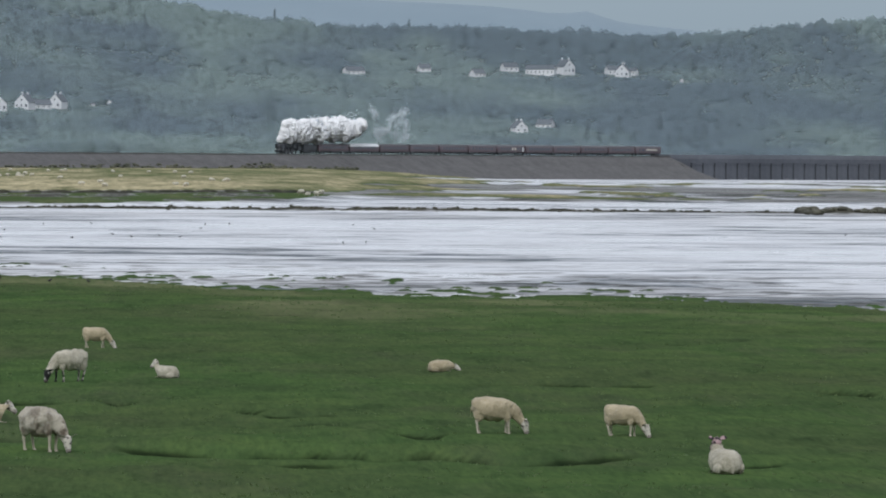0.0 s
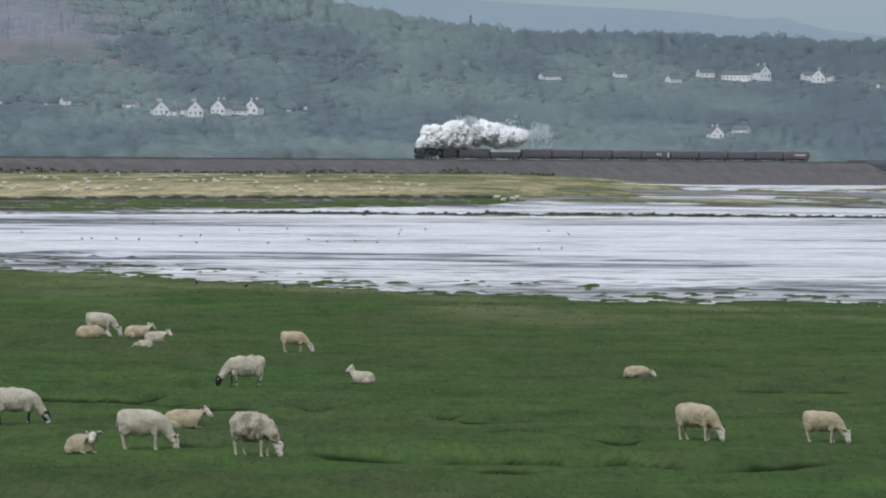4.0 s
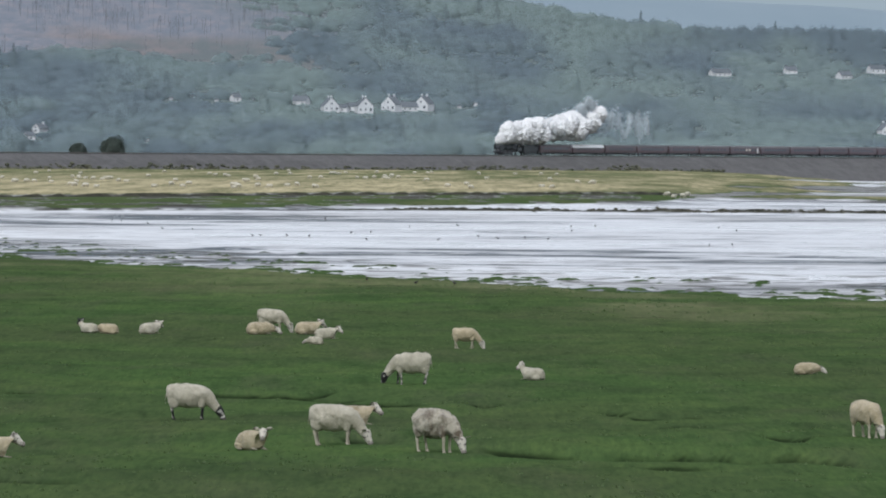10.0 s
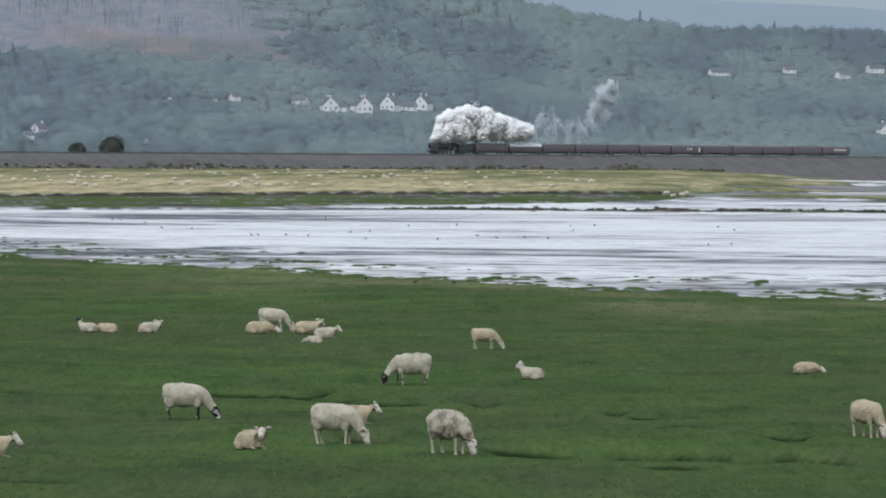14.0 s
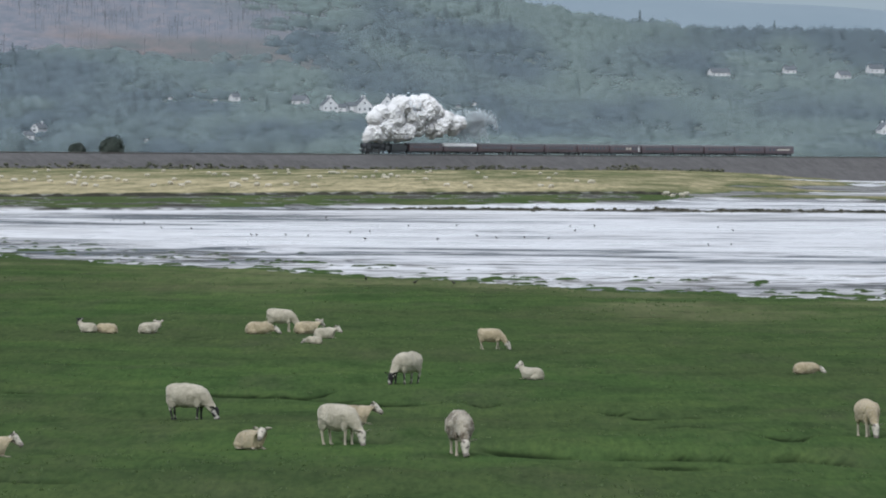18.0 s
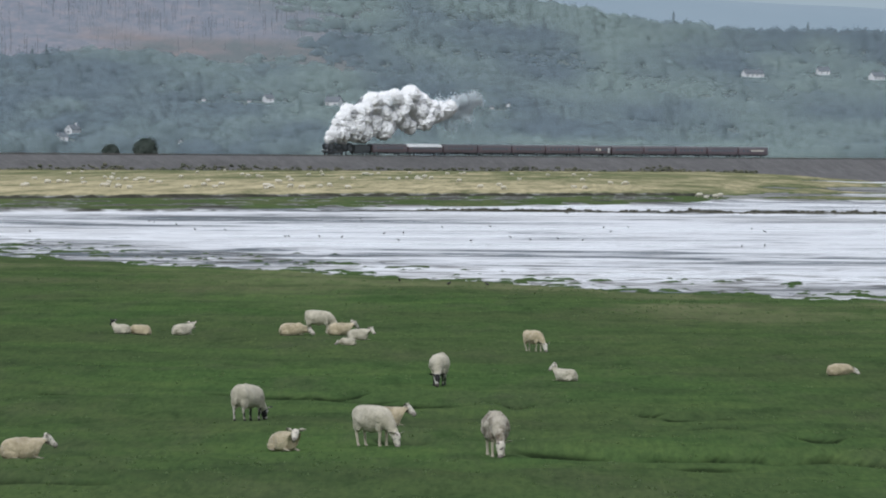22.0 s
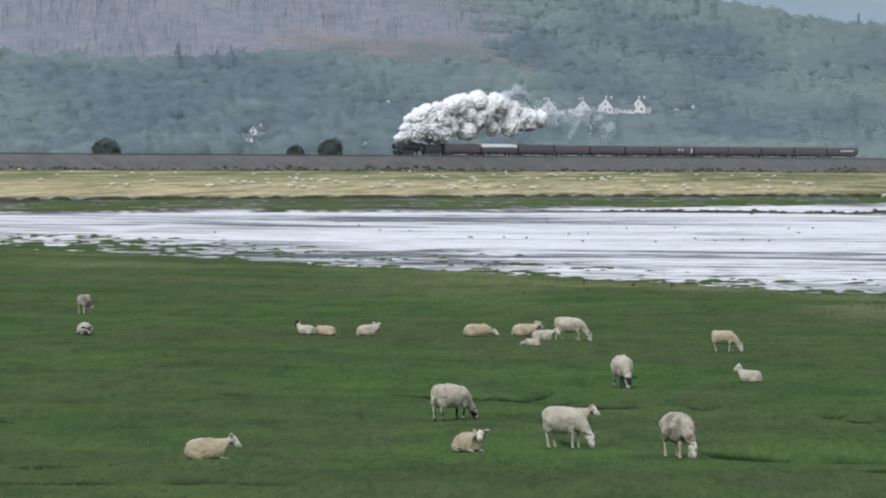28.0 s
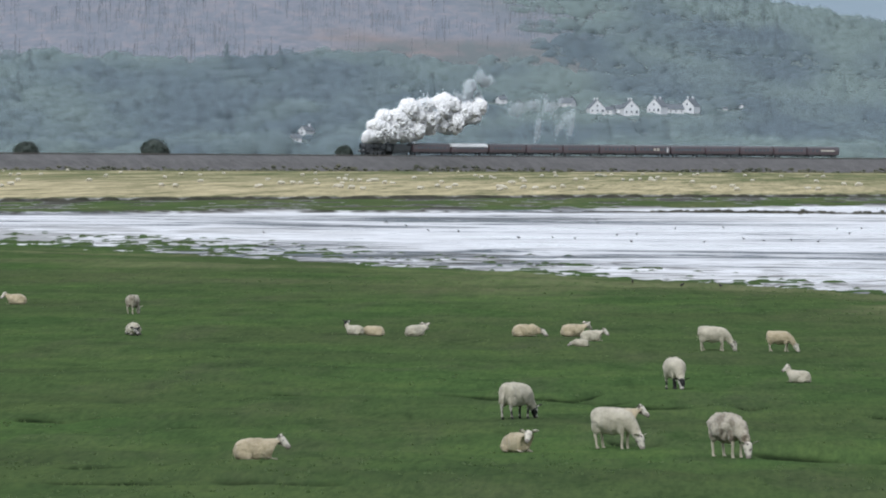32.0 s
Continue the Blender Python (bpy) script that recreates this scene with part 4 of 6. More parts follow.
def bush(s, off, w, h, seed):
    b = tagged(new("bush"), "dark rounded bush growing on the railway bank", "bush", "bushes on the bank")
    bm = bmesh.new()
    rng = random.Random(seed)
    for k in range(5):
        a = rng.uniform(0, 6.28)
        tube(bm, (0, 0, -0.6), (w * 0.22 * math.cos(a), w * 0.22 * math.sin(a), h * 0.6), 0.16, 0.04, 6)
    part("trunk", bm, BARK, b)
    V, F, core = crown_template(seed, 900, 0.045, sub=2)
    V = (V - np.array((0, 0, 0.3))) * np.array((w, w * 0.8, h * 1.4))
    V[:, 2] = np.maximum(V[:, 2], -0.3 + 0.02 * V[:, 0])
    ob = new("crown", mesh_arrays("crown", V, F, list(BUSH_LEAF), False))
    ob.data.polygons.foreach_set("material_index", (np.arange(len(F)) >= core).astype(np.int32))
    ob.parent = b
    p = on_line(s, off)
    b.matrix_basis = pose(p.x, p.y, RAIL_Z - 0.8, 0, 0, rng.uniform(0, 360))


bush(-194.6, -6.0, 7.2, 4.3, 301)
bush(-176.6, -6.0, 9.2, 6.4, 302)
bush(-288.6, -6.0, 12.0, 6.0, 303)
bush(-349.1, -6.0, 10.0, 4.6, 304)


# ---- the train ----
def wheel_mesh(r, spokes):
    bm = bmesh.new()
    tube(bm, (0, -0.07, 0), (0, 0.07, 0), r, r, 18)
    for k in range(spokes):
        a = 2 * math.pi * k / spokes
        tube(bm, (0, -0.085, 0), (r * 0.86 * math.cos(a), -0.085, r * 0.86 * math.sin(a)), 0.05, 0.04, 5)
    tube(bm, (0, -0.12, 0), (0, 0.12, 0), 0.16, 0.16, 10)
    me = bpy.data.meshes.new("wheel")
    bm.to_mesh(me)
    bm.free()
    me.materials.append(BLACK)
    return me


SMALL_WHEEL, TENDER_WHEEL, DRIVING_WHEEL = wheel_mesh(0.46, 6), wheel_mesh(0.65, 10), wheel_mesh(1.0, 16)


def coach_body(bm, ln, wide, z0, z1):
    """A carriage side with a slight tumblehome, as a lofted section along x."""
    prof = [(-0.46, 0.0), (-0.49, 0.35), (-0.5, 0.55), (-0.485, 0.85), (-0.46, 1.0), (0.46, 1.0), (0.485, 0.85), (0.5, 0.55), (0.49, 0.35), (0.46, 0.0)]
    ends = []
    for x in (-ln / 2, ln / 2):
        ends.append([bm.verts.new((x, a * wide, z0 + (z1 - z0) * b)) for a, b in prof])
    n = len(prof)
    for i in range(n):
        bm.faces.new((ends[0][i], ends[0][(i + 1) % n], ends[1][(i + 1) % n], ends[1][i]))
    bm.faces.new(ends[0][::-1])
    bm.faces.new(ends[1])


def coach_roof(bm, ln, wide, z0, rise):
    ends = []
    for x in (-ln / 2, ln / 2):
        ends.append([bm.verts.new((x, -wide / 2 * math.cos(math.pi * k / 10), z0 + rise * math.sin(math.pi * k / 10) ** 0.8)) for k in range(11)])
    for i in range(10):
        bm.faces.new((ends[0][i], ends[1][i], ends[1][i + 1], ends[0][i + 1]))
    bm.faces.new(ends[0])
    bm.faces.new(ends[1][::-1])
    bm.faces.new((ends[0][0], ends[0][10], ends[1][10], ends[1][0]))


def window_mesh(w, h):
    bm = bmesh.new()
    box(bm, 0, 0, 0, w, 0.05, h, 0.012)
    me = bpy.data.meshes.new("window")
    bm.to_mesh(me)
    bm.free()
    me.materials.append(GLASS_DARK)
    return me


COACH_WINDOW, DOOR_WINDOW = window_mesh(1.25, 0.85), window_mesh(0.5, 0.8)


def carriage(label, roof_mat, windows=8, pale=(), white_door=False, long_pale=False):
    c = tagged(new("carriage"), label, "railway carriage", "train carriages")
    ln = 19.4
    bm = bmesh.new()
    coach_body(bm, ln, 2.82, 1.05, 3.15)
    part("body", bm, MAROON, c)
    bm = bmesh.new()
    coach_roof(bm, ln + 0.1, 2.78 if roof_mat is not ROOF_WHITE else 2.9, 3.152 if roof_mat is not ROOF_WHITE else 2.75, 0.62 if roof_mat is not ROOF_WHITE else 1.08)
    part("roof", bm, roof_mat, c)
    for k in range(5):
        bm = bmesh.new()
        tube(bm, (-7.6 + 3.8 * k, 0.0, 3.7), (-7.6 + 3.8 * k, 0.0, 3.88), 0.16, 0.12, 8)
        part("vent", bm, roof_mat, c)
    bm = bmesh.new()
    box(bm, 0, 0, 0.95, ln - 0.3, 2.3, 0.22, 0.03)
    box(bm, -1.2, 0, 0.66, 3.4, 2.1, 0.5, 0.05)
    box(bm, 3.0, 0, 0.7, 1.6, 1.9, 0.42, 0.05)
    part("underframe", bm, BLACK, c)
    for sx in (-1, 1):
        bm = bmesh.new()
        box(bm, sx * (ln / 2 + 0.25), 0, 2.15, 0.5, 1.2, 2.3, 0.04)
        part("gangway", bm, BLACK, c)
        bm = bmesh.new()
        box(bm, 0, -0.98, 0.58, 3.4, 0.12, 0.3, 0.03)
        box(bm, 0, 0.98, 0.58, 3.4, 0.12, 0.3, 0.03)
        box(bm, 0, 0, 0.62, 0.5, 1.9, 0.25, 0.03)
        for ax in (-1.3, 1.3):
            tube(bm, (ax, -0.8, 0.46), (ax, 0.8, 0.46), 0.08, 0.08, 8)
        me = bpy.data.meshes.new("bogie")
        bm.to_mesh(me)
        bm.free()
        me.materials.append(BLACK)
        b = piece("bogie", me, c, pose(sx * 7.1, 0, 0))
        for ax in (-1.3, 1.3):
            for sy in (-0.74, 0.74):
                piece("wheel", SMALL_WHEEL, b, pose(ax, sy, 0.46, 0, 0, 0 if sy < 0 else 180))
    for side in (-1, 1):
        for k in range(windows):
            x = -ln / 2 + 1.9 + (ln - 3.8) * (k + 0.5) / windows
            ob = piece("window", COACH_WINDOW, c, pose(x, side * 1.405, 2.35))
            if k in pale:
                ob.data = PALE_WINDOW
        for x in (-ln / 2 + 0.7, ln / 2 - 0.7):
            piece("door_window", DOOR_WINDOW, c, pose(x, side * 1.402, 2.4))
        if white_door:
            bm = bmesh.new()
            box(bm, -ln / 2 + 1.3, side * 1.42, 2.1, 0.8, 0.05, 1.7, 0.02)
            part("door", bm, LAMP_WHITE, c, "pale open doorway")
        if long_pale:
            bm = bmesh.new()
            # this cream panel stands in for a pale row of windows
            box(bm, -2.6, side * 1.43, 2.38, 8.5, 0.05, 0.62, 0.02)
            part("sign_panel", bm, CREAM, c, "long cream strip for a pale row of windows")
    return c


PALE_WINDOW = COACH_WINDOW.copy()
PALE_WINDOW.materials[0] = CREAM


def locomotive():
    e = tagged(new("locomotive"), "black steam locomotive with dark boiler and chimney", "locomotive")
    F = 7.0  # front buffer beam
    bm = bmesh.new()
    tube(bm, (-2.6, 0, 2.75), (1.6, 0, 2.72), 0.98, 0.90, 24)
    tube(bm, (1.6, 0, 2.72), (4.5, 0, 2.72), 0.90, 0.84, 24)
    part("boiler", bm, GREEN_PAINT, e, "dark painted boiler", True)
    for x in (-2.2, -0.9, 0.4, 1.6, 2.9):
        bm = bmesh.new()
        tube(bm, (x, 0, 2.735), (x + 0.08, 0, 2.735), 1.0 if x < 1.6 else 0.92, 1.0 if x < 1.6 else 0.92, 24)
        part("boiler_band", bm, BLACK, e)
    bm = bmesh.new()
    tube(bm, (4.5, 0, 2.7), (6.1, 0, 2.7), 0.92, 0.92, 24)
    tube(bm, (6.1, 0, 2.7), (6.22, 0, 2.7), 0.8, 0.7, 24)
    box(bm, 5.3, 0, 1.75, 1.5, 1.5, 1.0, 0.08)
    part("smokebox", bm, BLACK, e, "sooty black smokebox", True)
    bm = bmesh.new()
    tube(bm, (5.3, 0, 3.5), (5.3, 0, 3.7), 0.42, 0.34, 16)
    tube(bm, (5.3, 0, 3.7), (5.3, 0, 4.05), 0.34, 0.36, 16)
    tube(bm, (5.3, 0, 4.05), (5.3, 0, 4.14), 0.42, 0.40, 16)
    part("chimney", bm, BLACK, e)
    bm = bmesh.new()
    blob(bm, (2.2, 0, 3.6), (0.45, 0.42, 0.38), 3, 0.03, 2)
    part("dome", bm, GREEN_PAINT, e, "", True)
    bm = bmesh.new()
    box(bm, -3.4, 0, 2.75, 2.6, 1.9, 2.1, 0.3)
    box(bm, -3.3, 0, 1.5, 2.2, 1.3, 1.2, 0.1)
    part("firebox", bm, GREEN_PAINT, e)
    for y in (-0.25, 0.25):
        bm = bmesh.new()
        tube(bm, (-3.0, y, 3.75), (-3.0, y, 4.0), 0.09, 0.07, 8)
        part("safety_valve", bm, STEEL, e)
    # cab with side openings
    bm = bmesh.new()
    for sy in (-1, 1):
        box(bm, -5.6, sy * 1.28, 1.95, 2.1, 0.07, 1.3, 0.02)
        box(bm, -4.75, sy * 1.28, 3.0, 0.4, 0.07, 0.9, 0.02)
        box(bm, -5.75, sy * 1.28, 3.0, 0.25, 0.07, 0.9, 0.02)
    box(bm, -4.6, 0, 2.4, 0.08, 2.55, 2.1, 0.02)
    part("cab", bm, GREEN_PAINT, e)
    bm = bmesh.new()
    coach_roof(bm, 2.6, 2.7, 3.4, 0.5)
    bmesh.ops.translate(bm, vec=(-5.7, 0, 0), verts=bm.verts)
    part("cab_roof", bm, BLACK, e)
    bm = bmesh.new()
    box(bm, 0.6, 0, 1.22, 12.6, 0.9, 0.35, 0.04)
    for sy in (-1, 1):
        box(bm, 0.2, sy * 1.15, 1.72, 10.2, 0.5, 0.08, 0.02)
        box(bm, 5.9, sy * 1.15, 1.5, 1.6, 0.5, 0.08, 0.02)
    part("footplate", bm, BLACK, e)
    bm = bmesh.new()
    box(bm, F - 0.15, 0, 1.15, 0.16, 2.5, 0.45, 0.03)
    part("buffer_beam", bm, BLACK, e)
    for sy in (-0.87, 0.87):
        bm = bmesh.new()
        tube(bm, (F - 0.1, sy, 1.1), (F + 0.28, sy, 1.1), 0.09, 0.09, 10)
        tube(bm, (F + 0.28, sy, 1.1), (F + 0.34, sy, 1.1), 0.23, 0.23, 14)
        part("buffer", bm, BLACK, e)
        bm = bmesh.new()
        box(bm, F - 0.12, sy, 1.62, 0.2, 0.2, 0.28, 0.04)
        part("lamp", bm, LAMP_WHITE, e, "white headlamp on the buffer beam")
        bm = bmesh.new()
        box(bm, 5.3, sy * 1.6, 2.75, 2.0, 0.05, 1.7, 0.02)
        part("smoke_deflector", bm, BLACK, e)
        bm = bmesh.new()
        tube(bm, (4.5, sy * 1.28, 1.0), (5.9, sy * 1.28, 1.0), 0.42, 0.42, 16)
        part("cylinder", bm, BLACK, e, "", True)
        bm = bmesh.new()
        box(bm, 0.6, sy * 1.2, 0.92, 4.9, 0.06, 0.12, 0.02)
        part("coupling_rod", bm, STEEL, e, "bright steel rod")
    for x in (2.9, 0.75, -1.4):
        for sy in (-0.76, 0.76):
            DRIVERS.append(piece("driving_wheel", DRIVING_WHEEL, e, pose(x, sy, 1.0)))
    for x in (5.9, 4.35, -3.9):
        for sy in (-0.74, 0.74):
            piece("bogie_wheel", SMALL_WHEEL, e, pose(x, sy, 0.46, 0, 0, 0 if sy < 0 else 180))
    return e


def tender():
    e = tagged(new("tender"), "dark tender heaped with coal behind the locomotive", "tender")
    bm = bmesh.new()
    box(bm, 0, 0, 2.2, 8.4, 2.6, 1.7, 0.06)
    for sy in (-1, 1):
        box(bm, 0.8, sy * 1.18, 3.2, 6.4, 0.08, 0.5, 0.02)
    part("tank", bm, GREEN_PAINT, e)
    bm = bmesh.new()
    for k in range(26):
        rng = random.Random(k)
        blob(bm, (rng.uniform(-1.8, 3.6), rng.uniform(-0.8, 0.8), rng.uniform(3.05, 3.3)), (0.5, 0.45, 0.3), k, 0.5, 1)
    part("coal", bm, BLACK, e, "heaped black coal")
    bm = bmesh.new()
    box(bm, 0, 0, 1.15, 8.6, 1.9, 0.35, 0.03)
    for sy in (-1, 1):
        box(bm, 0, sy * 1.02, 0.85, 7.6, 0.08, 0.5, 0.02)
    part("underframe", bm, BLACK, e)
    for x in (2.9, 1.0, -0.9, -2.9):
        for sy in (-0.74, 0.74):
            piece("wheel", TENDER_WHEEL, e, pose(x, sy, 0.65, 0, 0, 0 if sy < 0 else 180))
    return e


DRIVERS = []
TRAIN = []  # vehicle, metres of its middle behind the front buffers
TRAIN.append((locomotive(), 7.4))
TRAIN.append((tender(), 19.9))
for k in range(12):
    if k == 1:
        c = carriage("maroon railway carriage with a clean white roof", ROOF_WHITE)
    elif k == 6:
        c = carriage("maroon railway carriage with pale blinds and a white door", ROOF_GREY, pale=(2, 3), white_door=True)
    elif k == 11:
        c = carriage("maroon brake carriage with a pale window band, last in the train", ROOF_GREY, windows=6, long_pale=True)
    else:
        c = carriage("maroon railway carriage with a sooty grey roof", ROOF_GREY, windows=(8, 7, 8, 9)[k % 4])
    TRAIN.append((c, 25.2 + 20.4 * (k + 0.5)))


# ---- steam ----
def steam_material(name, col, deep):
    """deep: how far light wanders inside, in metres."""
    m, nt, b = material(name)
    vec = stretched(nt, 1, 1, 1)
    n1 = noise_node(nt, 0.42, vec, 6.0, 0.62)
    nt.links.new(ramp_node(nt, n1, [(0.3, tuple(c * 0.97 for c in col)), (0.7, col)]), b.inputs["Base Color"])
    b.inputs["Roughness"].default_value = 1.0
    b.inputs["Specular IOR Level"].default_value = 0.0
    b.inputs["Subsurface Weight"].default_value, b.inputs["Subsurface Scale"].default_value = (1.0, deep) if deep else (0.0, 1.0)
    b.inputs["Subsurface Radius"].default_value = (1, 1, 1)
    # light wanders through the steam, so its lumps shade softly
    g = nt.nodes.new("ShaderNodeNewGeometry")
    lean = nt.nodes.new("ShaderNodeMix")
    lean.data_type = "VECTOR"
    lean.inputs["Factor"].default_value = 0.75
    nt.links.new(g.outputs["Normal"], lean.inputs[4])
    lean.inputs[5].default_value = (-0.15, -0.45, 0.88)
    unit = nt.nodes.new("ShaderNodeVectorMath")
    unit.operation = "NORMALIZE"
    nt.links.new(lean.outputs[1], unit.inputs[0])
    nt.links.new(unit.outputs[0], b.inputs["Normal"])
    return m


STEAM, WISP = steam_material("white_steam", (0.985, 0.988, 0.99), 0.5), steam_material("vanishing_steam", (0.84, 0.93, 0.98), 0.0)


def puff_mesh(seed, mat, rough, stretch, fine=5):
    bm = bmesh.new()
    r = bmesh.ops.create_icosphere(bm, subdivisions=fine, radius=1.0)
    o = Vector((seed * 2.3, seed * 5.1, seed * 0.7))
    for v in r["verts"]:
        d = v.co.normalized()
        k = 0.80
        for f, a in ((1.6, 0.26), (3.6, 0.25), (7.5, 0.19), (15.0, 0.10)):
            k += rough * a * (0.75 - 2.2 * abs(noise.noise(d * f + o * f)))
        v.co = Vector((d.x * k * stretch, d.y * k, d.z * k))
    me = bpy.data.meshes.new("puff")
    bm.to_mesh(me)
    bm.free()
    me.materials.append(mat)
    me.polygons.foreach_set("use_smooth", [True] * len(me.polygons))
    return me


def shred_mesh(seed, mat, count, lump, spread):
    """A loose cloud of small lumps, thick in the middle and thinning outwards."""
    rng = np.random.default_rng(seed)
    bm = bmesh.new()
    bmesh.ops.create_cone(bm, cap_ends=True, segments=4, radius1=1.0, radius2=0.35, depth=1.3)
    bmesh.ops.triangulate(bm, faces=bm.faces)
    bm.verts.index_update()
    V0 = np.array([tuple(v.co) for v in bm.verts])
    F0 = np.array([[v.index for v in f.verts] for f in bm.faces])
    bm.free()
    # a few strands that the lumps gather on
    knots = rng.normal(size=(7, 3)) * np.array(spread) * 0.55
    vs, fs = [], []
    for k in range(count):
        a, b = knots[rng.integers(7)], knots[rng.integers(7)]
        c = a + (b - a) * rng.random() + rng.normal(size=3) * np.array(spread) * 0.36
        r = lump * rng.uniform(0.45, 1.3)
        vs.append(V0 * (1 + rng.normal(size=V0.shape) * 0.16) * r * np.array((1.25, 1.0, 0.9)) + c)
        fs.append(F0 + k * len(V0))
    return mesh_arrays("shred", np.concatenate(vs), np.concatenate(fs), [mat])


PUFFS = []   # the dense trail: object, share of the length, share of the height, radius, phase, side
TOWER = []   # the ragged rising column
WISPS = []   # thin shreds that trail off
puff_rng = random.Random(9)
plume = tagged(new("steam_plume"), "billowing white steam trailing from the chimney", "steam")
variants = [puff_mesh(k, STEAM, 0.85, 1.12) for k in range(8)]
loose = [shred_mesh(60 + k, WISP, 300, 0.065, (1.2, 0.8, 0.9)) for k in range(4)]
for k in range(120):
    u = ((k + 0.5) / 120) ** 1.25
    ragged = (u > 0.3 and k % 6 == 3) or (u > 0.82 and k % 2)
    rad = min(3.1, 1.15 + 13.0 * u) * puff_rng.uniform(0.68 if u < 0.15 else 0.45, 1.05)
    me = (loose[k % 3] if ragged else variants[k % 8]).copy()
    me.transform(Matrix.Scale(rad, 4))
    PUFFS.append((piece("puff", me, plume), u, 0.55 + 0.45 * puff_rng.random() if ragged else puff_rng.random() ** 0.8, rad, puff_rng.uniform(0, 6.28), puff_rng.uniform(-2.2, 2.2)))
for k in range(12):
    me = shred_mesh(80 + k, WISP, 620, 0.16, (2.3, 1.3, 1.6))
    TOWER.append((piece("shred", me, plume), (k + 0.5) / 12, 1.6, puff_rng.uniform(0, 6.28)))
for k in range(12):
    me = shred_mesh(110 + k, WISP, 330, 0.12, (3.4, 1.3, 1.4))
    WISPS.append((piece("wisp", me, plume), (k + 0.5) / 12, 1.8, puff_rng.uniform(0, 6.28)))
tagged(WISPS[0][0], "thin bluish wisp of steam")
for ob in plume.children:
    if not ob.data.name.startswith("puff"):
        tagged(ob, kind="stuff")


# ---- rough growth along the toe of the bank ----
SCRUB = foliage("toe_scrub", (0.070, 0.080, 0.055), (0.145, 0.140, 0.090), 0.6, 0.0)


def grow_scrub():
    rng = np.random.default_rng(21)
    tuft = [crown_template(400 + k, 34, 0.12) for k in range(4)]
    places = []
    for k in range(1300):
        s = rng.uniform(-480, 150)
        off = 15.2 + rng.normal() * 1.4 + 3.0 * float(fbm(np.array([s * 0.03]), np.array([0.0]), 55)[0])
        p = on_line(s, off)
        w = rng.uniform(0.6, 1.9)
        places.append((p.x, p.y, -0.35 + max(0.0, (15.0 - off) * 0.4), w, w * rng.uniform(0.4, 0.75), rng.uniform(0, 6.28), rng.integers(4)))
    scatter("scrub", tuft, places, SCRUB, "rough brown-green growth along the foot of the bank", "scrub")


grow_scrub()


# ---- weedy stones along the channel's far bank ----
WEED = foliage("weedy_stone", (0.060, 0.060, 0.042), (0.135, 0.128, 0.090), 0.6, 0.0)


def strew_stones():
    rng = np.random.default_rng(33)
    lump = [crown_template(440 + k, 12, 0.16) for k in range(4)]
    x = np.concatenate([rng.uniform(-8, 110, 800), rng.uniform(86, 114, 150)])
    y = 775 + 35 * smooth(-80, -20, x) + 4 + rng.normal(size=len(x)) * 3.0
    big = np.arange(len(x)) >= 800
    y = np.where(big, y - 6 + rng.normal(size=len(x)) * 4.0, y)
    z = ground_parts(x, y)[0]
    places = []
    for i in range(len(x)):
        w = rng.uniform(0.5, 1.5) if big[i] else rng.uniform(0.18, 0.5)
        places.append((x[i], y[i], z[i] - 0.12, w * 1.3, w * rng.uniform(0.4, 0.75), rng.uniform(0, 6.28), rng.integers(4)))
    scatter("shore_stones", lump, places, WEED, "low dark weed-covered stones along the channel bank", "stones")


strew_stones()


# ---- sheep ----
def wool(name, dark, light, coarse=3.0, span=(0.34, 0.68)):
    m, nt, b = material(name)
    vec = stretched(nt, 1, 1, 1)
    n1, n2 = noise_node(nt, coarse, vec, 3.0), noise_node(nt, 26.0, vec, 4.0, 0.7)
    fac = math_node(nt, "ADD", math_node(nt, "MULTIPLY", n1, 0.8), math_node(nt, "MULTIPLY", n2, 0.22))
    nt.links.new(ramp_node(nt, fac, [(span[0], dark), (span[1], light)]), b.inputs["Base Color"])
    b.inputs["Roughness"].default_value = 1.0
    b.inputs["Specular IOR Level"].default_value = 0.05
    b.inputs["Sheen Weight"].default_value = 0.25
    n3 = noise_node(nt, 11.0, vec, 3.0, 0.6)
    bump_node(nt, b, math_node(nt, "ADD", n2, math_node(nt, "MULTIPLY", n3, 1.6)), 1.0, 0.05)
    return m


def patched(name, dark, light, scale, at):
    """A face or leg with sharp-edged dark markings on pale hair."""
    m, nt, b = material(name)
    n = noise_node(nt, scale, stretched(nt, 1, 1, 1), 2.0, 0.5)
    nt.links.new(ramp_node(nt, n, [(at - 0.03, dark), (at + 0.03, light)]), b.inputs["Base Color"])
    b.inputs["Roughness"].default_value = 0.9
    return m


WOOL = {"white": wool("white_fleece", (0.40, 0.36, 0.265), (0.72, 0.66, 0.53)), "cream": wool("cream_fleece", (0.38, 0.31, 0.195), (0.68, 0.575, 0.39)),
        "grey": wool("dirty_grey_fleece", (0.17, 0.135, 0.095), (0.54, 0.485, 0.385), 3.4, (0.40, 0.56)), "bright": wool("sunlit_fleece", (0.50, 0.46, 0.37), (0.76, 0.71, 0.59))}
FACE = {"pale": patched("pale_face", (0.15, 0.125, 0.11), (0.60, 0.55, 0.47), 10.0, 0.43), "dark": patched("dark_patched_face", (0.012, 0.012, 0.012), (0.55, 0.52, 0.47), 7.0, 0.60),
        "pinkdark": patched("smudged_face", (0.035, 0.026, 0.03), (0.42, 0.29, 0.29), 8.0, 0.48)}
SHANK = {"pale": surface("pale_leg", (0.30, 0.265, 0.20), (0.54, 0.48, 0.38), 0.9, 10.0), "dark": patched("dark_patched_leg", (0.015, 0.015, 0.014), (0.40, 0.37, 0.32), 5.0, 0.58)}
